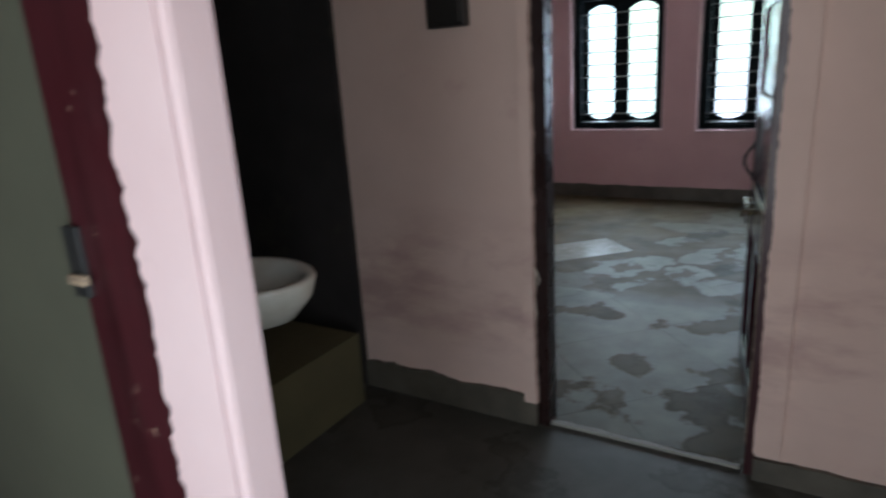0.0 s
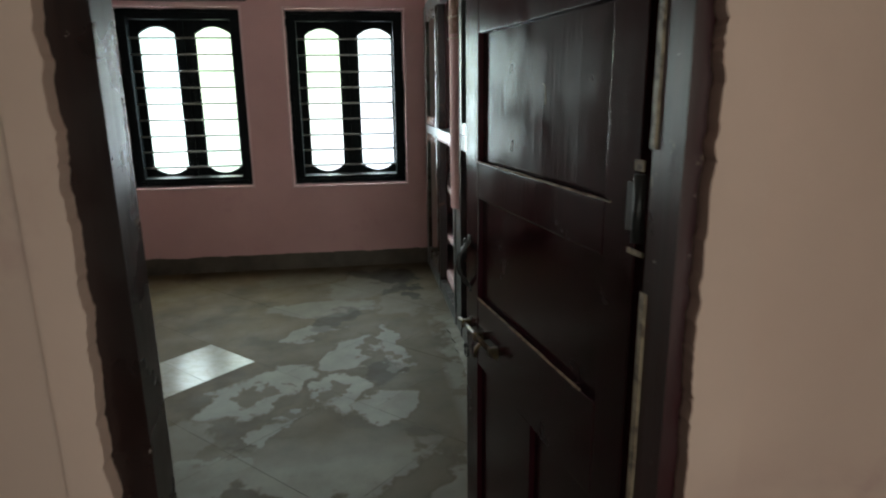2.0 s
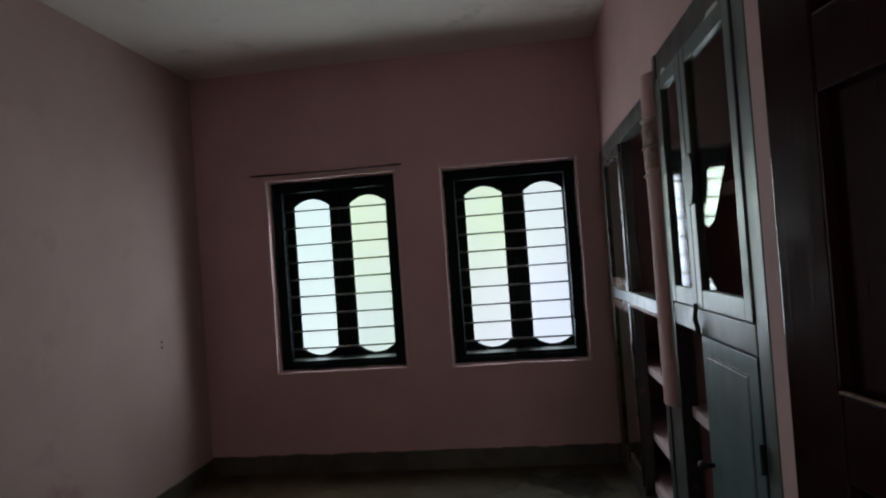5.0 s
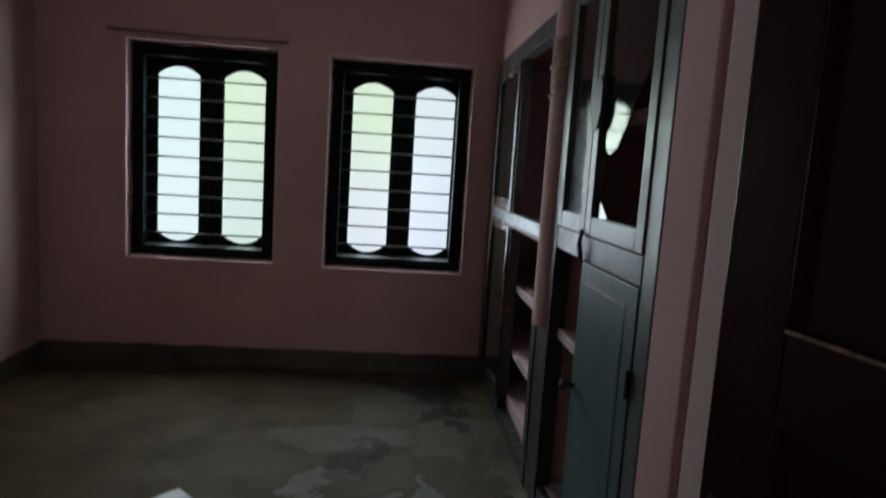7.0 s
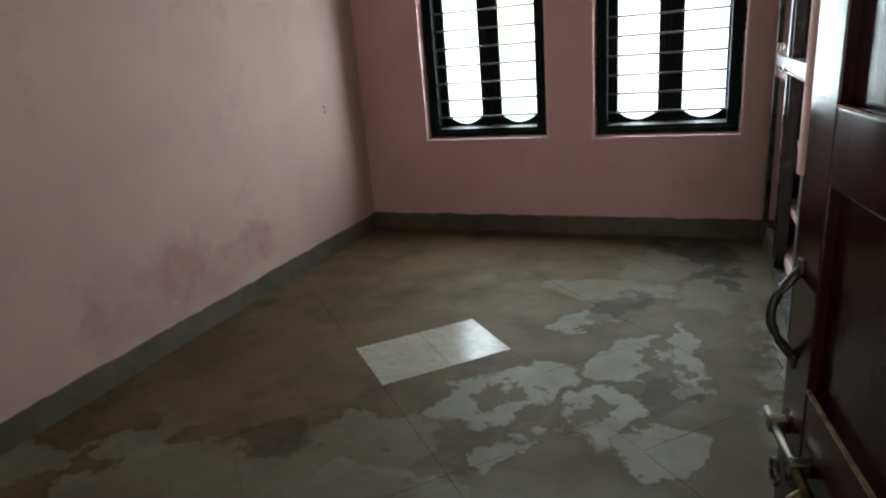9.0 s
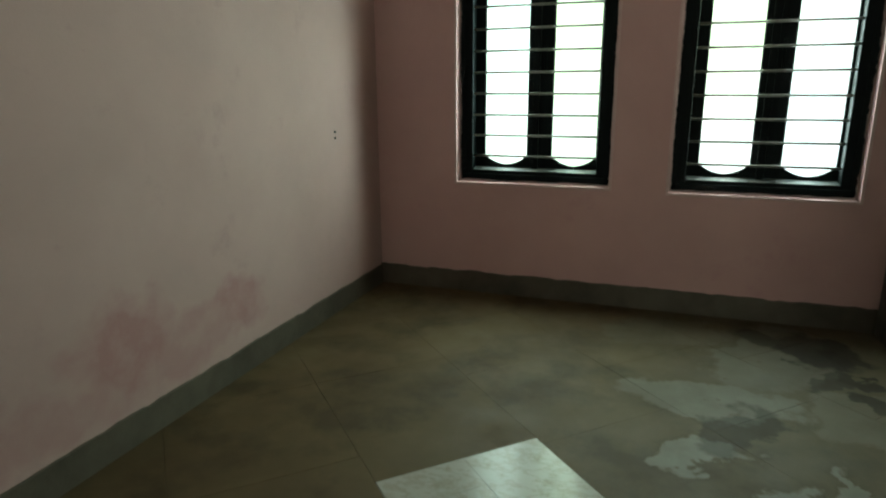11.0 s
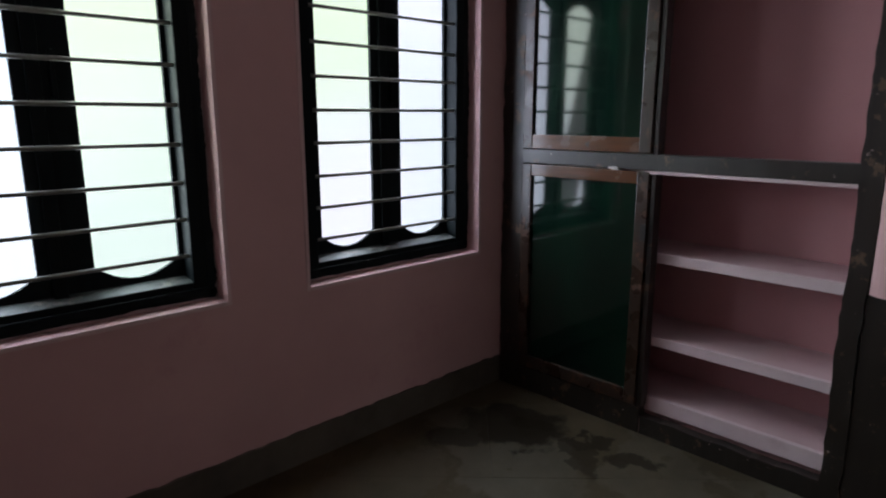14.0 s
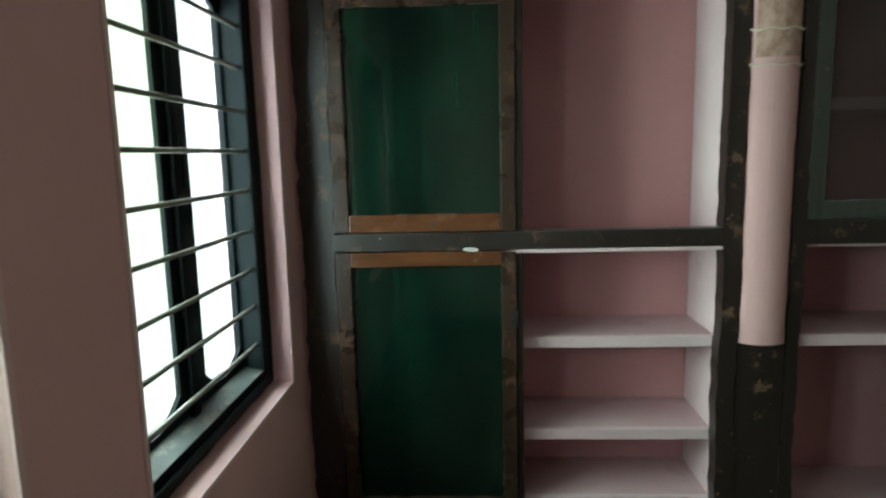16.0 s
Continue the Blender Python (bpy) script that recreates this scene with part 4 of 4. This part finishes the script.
dpart("bolt_knob", tube([(LEAF_W - 0.19, T + 0.018, 0.785), (LEAF_W - 0.19, T + 0.036, 0.77), (LEAF_W - 0.19, T + 0.038, 0.745)], 0.006, 8), BRASS, bolt, smooth=True)
ring = [(LEAF_W - 0.035 + 0.02 * math.cos(a), T + 0.012, 0.70 + 0.02 * math.sin(a)) for a in np.linspace(0, 2 * math.pi, 14)[:-1]]
dpart("ring", tube(ring, 0.004, 6, closed=True), IRON, None, "small iron ring", True)
for z in (0.3, 1.28, 1.84):
    dpart("hinge", box(-0.012, 0.028, T - 0.001, T + 0.003, z - 0.04, z + 0.04, 0.001), IRON)

for z in (0.32, 1.28, 1.84):
    knuckle = dpart("knuckle", tube([(-0.008, T + 0.004, z - 0.055), (-0.008, T + 0.004, z + 0.055)], 0.009, 8), IRON, None, "iron hinge with paint scraped off", True)
    dpart("scrape", box(-0.03, 0.012, T + 0.004, T + 0.0075, z - 0.075, z - 0.066, 0.001), CREAM, knuckle)
    dpart("scrape", box(-0.02, 0.004, T + 0.004, T + 0.0075, z + 0.060, z + 0.078, 0.001), CREAM, knuckle)

# ---- hall ----
sw = empty("switch_box", (1.13, HALL_N, 1.60), "old black switch box on the hall wall", "switch")
part("body", box(1.045, 1.205, HALL_N - 0.05, HALL_N, 1.61, 1.76, 0.008), BLACKBOX, sw)
part("cover", box(1.06, 1.19, HALL_N - 0.058, HALL_N - 0.049, 1.625, 1.745, 0.004), BLACKBOX, sw)
part("wire", tube([(1.12, HALL_N - 0.02, 1.76), (1.125, HALL_N - 0.012, 2.3), (1.12, HALL_N - 0.012, CEIL)], 0.006), BLACKBOX, sw)

thing("wall_post", box(POST_X1, POST_X1 + 0.025, POST_Y0, POST_Y1, 0.0, CEIL, 0.010), PALE_PLASTER, "pale pink plastered wall end", "wall", kind="structure")
thing("wall_post_face", ragged_post(POST_X0 - 0.004, POST_X1, POST_Y0, POST_Y0 + 0.035, 0.0, CEIL, 0.020, 3.3), PALE_PLASTER, "pale pink plastered wall end", "wall", kind="structure")
thing("door_jamb", box(POST_X0 - 0.172, POST_X0, POST_Y0 + 0.004, POST_Y0 + 0.034, 0.0, 2.1, 0.004), MAROON, "maroon painted door jamb with scraped edge", "door frame", kind="structure")
thing("wall_olive", box(-0.9, POST_X0 - 0.172, POST_Y0 + 0.012, POST_Y0 + 0.034, 0.0, CEIL), OLIVE, "dull olive limewashed wall", "wall", kind="structure")

latch = empty("door_latch", (1.335, POST_Y0, 1.2), "dark iron latch with a pale worn tip on the jamb", "latch")
part("plate", box(1.322, 1.362, POST_Y0 - 0.006, POST_Y0 + 0.004, 1.14, 1.26, 0.003), IRON, latch)
part("tongue", box(1.328, 1.375, POST_Y0 - 0.016, POST_Y0 - 0.006, 1.165, 1.182, 0.003), CREAM, latch)

plinth = ragged_strip("y", -5.75, 0.95, -0.6, 0.64, 0.0, 0.34, 0.0, 2.0, 0.3)
thing("wash_plinth", plinth, MOSSY, "mossy olive cement washing plinth", "plinth")


def basin(x, y, z):
    """An oval wash basin, open above, with a thick rolled rim."""
    b = empty("wash_basin", (x, y, z - 0.2), "white ceramic wash basin with a thick rim", "wash basin")
    bm = bmesh.new()
    rings = []
    for rx, ry, dz in ((0.10, 0.08, -0.19), (0.20, 0.15, -0.15), (0.27, 0.20, -0.07), (0.285, 0.215, -0.012), (0.28, 0.21, 0.0), (0.245, 0.178, 0.0), (0.235, 0.168, -0.02), (0.19, 0.13, -0.11), (0.06, 0.05, -0.15)):
        rings.append([bm.verts.new((x + rx * math.cos(a), y + ry * math.sin(a), z + dz)) for a in np.linspace(0, 2 * math.pi, 33)[:-1]])
    for r, s in zip(rings, rings[1:]):
        for k in range(32):
            bm.faces.new((r[k], r[(k + 1) % 32], s[(k + 1) % 32], s[k]))
    bm.faces.new(rings[0][::-1])
    bm.faces.new(rings[-1])
    bmesh.ops.recalc_face_normals(bm, faces=bm.faces[:])
    part("bowl", bm, CERAMIC, b, smooth=True)
    part("foot", tube([(x - 0.1, y, 0.34), (x - 0.1, y, z - 0.16)], 0.06, 20), CERAMIC, b, smooth=True)
    return b


basin(0.62, -5.37, 0.80)

# frayed string hanging off the door frame's plaster edge
fray = [(DOOR_W + 0.004 + 0.012 * math.sin(k * 0.9), HALL_N - 0.018 - 0.004 * (k % 3), 0.70 - 0.021 * k) for k in range(12)]
fray = tube(fray, 0.0026, 6)
tube([(DOOR_W - 0.004, HALL_N - 0.016, 0.705), (DOOR_W + 0.016, HALL_N - 0.024, 0.69), (DOOR_W + 0.030, HALL_N - 0.022, 0.655), (DOOR_W + 0.022, HALL_N - 0.02, 0.63)], 0.0026, 6, fray)
thing("frayed_string", fray, TWINE, "frayed pale string hanging from the broken plaster edge", "string", smooth=True)

# small drilled holes with a wall plug in the west wall
for dz in (0.0, 0.035):
    thing("wall_plug", tube([(WEST - 0.002, -0.64, 1.035 + dz), (WEST + 0.004, -0.642, 1.035 + dz)], 0.008, 8), IRON, "small dark plug hole in the pink wall", "wall plug", "plug holes")

# ---- floor slabs, laid slantwise ----
floor = empty("floor", (0, 0, 0), "diagonally laid worn grey stone slabs with pale patches", "floor", kind="structure")
part("bed", box(WEST - 0.05, EAST + 0.375, HALL_N + 0.06, NORTH + 0.05, -0.10, -0.006), JOINT, floor)


def clip(poly, axis, value, keep_above):
    out = []
    for i, p in enumerate(poly):
        q = poly[(i + 1) % len(poly)]
        inside = [(c[axis] >= value) == keep_above for c in (p, q)]
        if inside[0]:
            out.append(p)
        if inside[0] != inside[1]:
            k = (value - p[axis]) / (q[axis] - p[axis])
            out.append((p[0] + k * (q[0] - p[0]), p[1] + k * (q[1] - p[1])))
    return out


def slab_mesh(poly):
    bm = bmesh.new()
    cx, cy = sum(p[0] for p in poly) / len(poly), sum(p[1] for p in poly) / len(poly)
    lo = [bm.verts.new((x, y, -0.04)) for x, y in poly]
    hi = [bm.verts.new((x, y, -0.002)) for x, y in poly]
    top = [bm.verts.new((x + 0.0006 * (1 if x < cx else -1), y + 0.0006 * (1 if y < cy else -1), 0.0)) for x, y in poly]
    bm.faces.new(top)
    for a, b in ((lo, hi), (hi, top)):
        for i in range(len(poly)):
            j = (i + 1) % len(poly)
            bm.faces.new((a[i], a[j], b[j], b[i]))
    bmesh.ops.recalc_face_normals(bm, faces=bm.faces[:])
    return bm


# rows run across u = x + y, slabs along v = x - y
U0, STEP, V0 = -1.78, 0.925, 5.12
GAP = 0.0008
for i in range(-5, 6):
    u0, u1 = U0 + STEP * i, U0 + STEP * (i + 1)
    cuts = [V0 + STEP * k + (0.0 if -2 <= i <= 0 else 0.31 * ((i * 7) % 3)) for k in range(-8, 5)]
    if i == 0:
        cuts = [c for c in cuts if not 2.2 < c < 3.8] + [2.59, 3.19]
    cuts.sort()
    for v0, v1 in zip(cuts, cuts[1:]):
        white = i == 0 and abs(v0 - 2.59) < 0.01
        cells = [(u0, u1, v0, v1)] if not white else [(-1.30, u1, v0, v1), (u0, -1.30, v0, 2.84), (u0, -1.30, 2.84, v1)]
        for ua, ub, va, vb in cells:
            poly = [((u + v) / 2, (u - v) / 2) for u, v in ((ua + GAP, va + GAP), (ub - GAP, va + GAP), (ub - GAP, vb - GAP), (ua + GAP, vb - GAP))]
            for axis, value, above in ((0, WEST, True), (0, EAST, False), (1, HALL_N + 0.06, True), (1, NORTH, False)):
                poly = clip(poly, axis, value, above) if len(poly) > 2 else poly
            if len(poly) > 2:
                part("slab", slab_mesh(poly), MARBLE if white else SLAB, floor, "white marble slab, cracked across" if white else "")
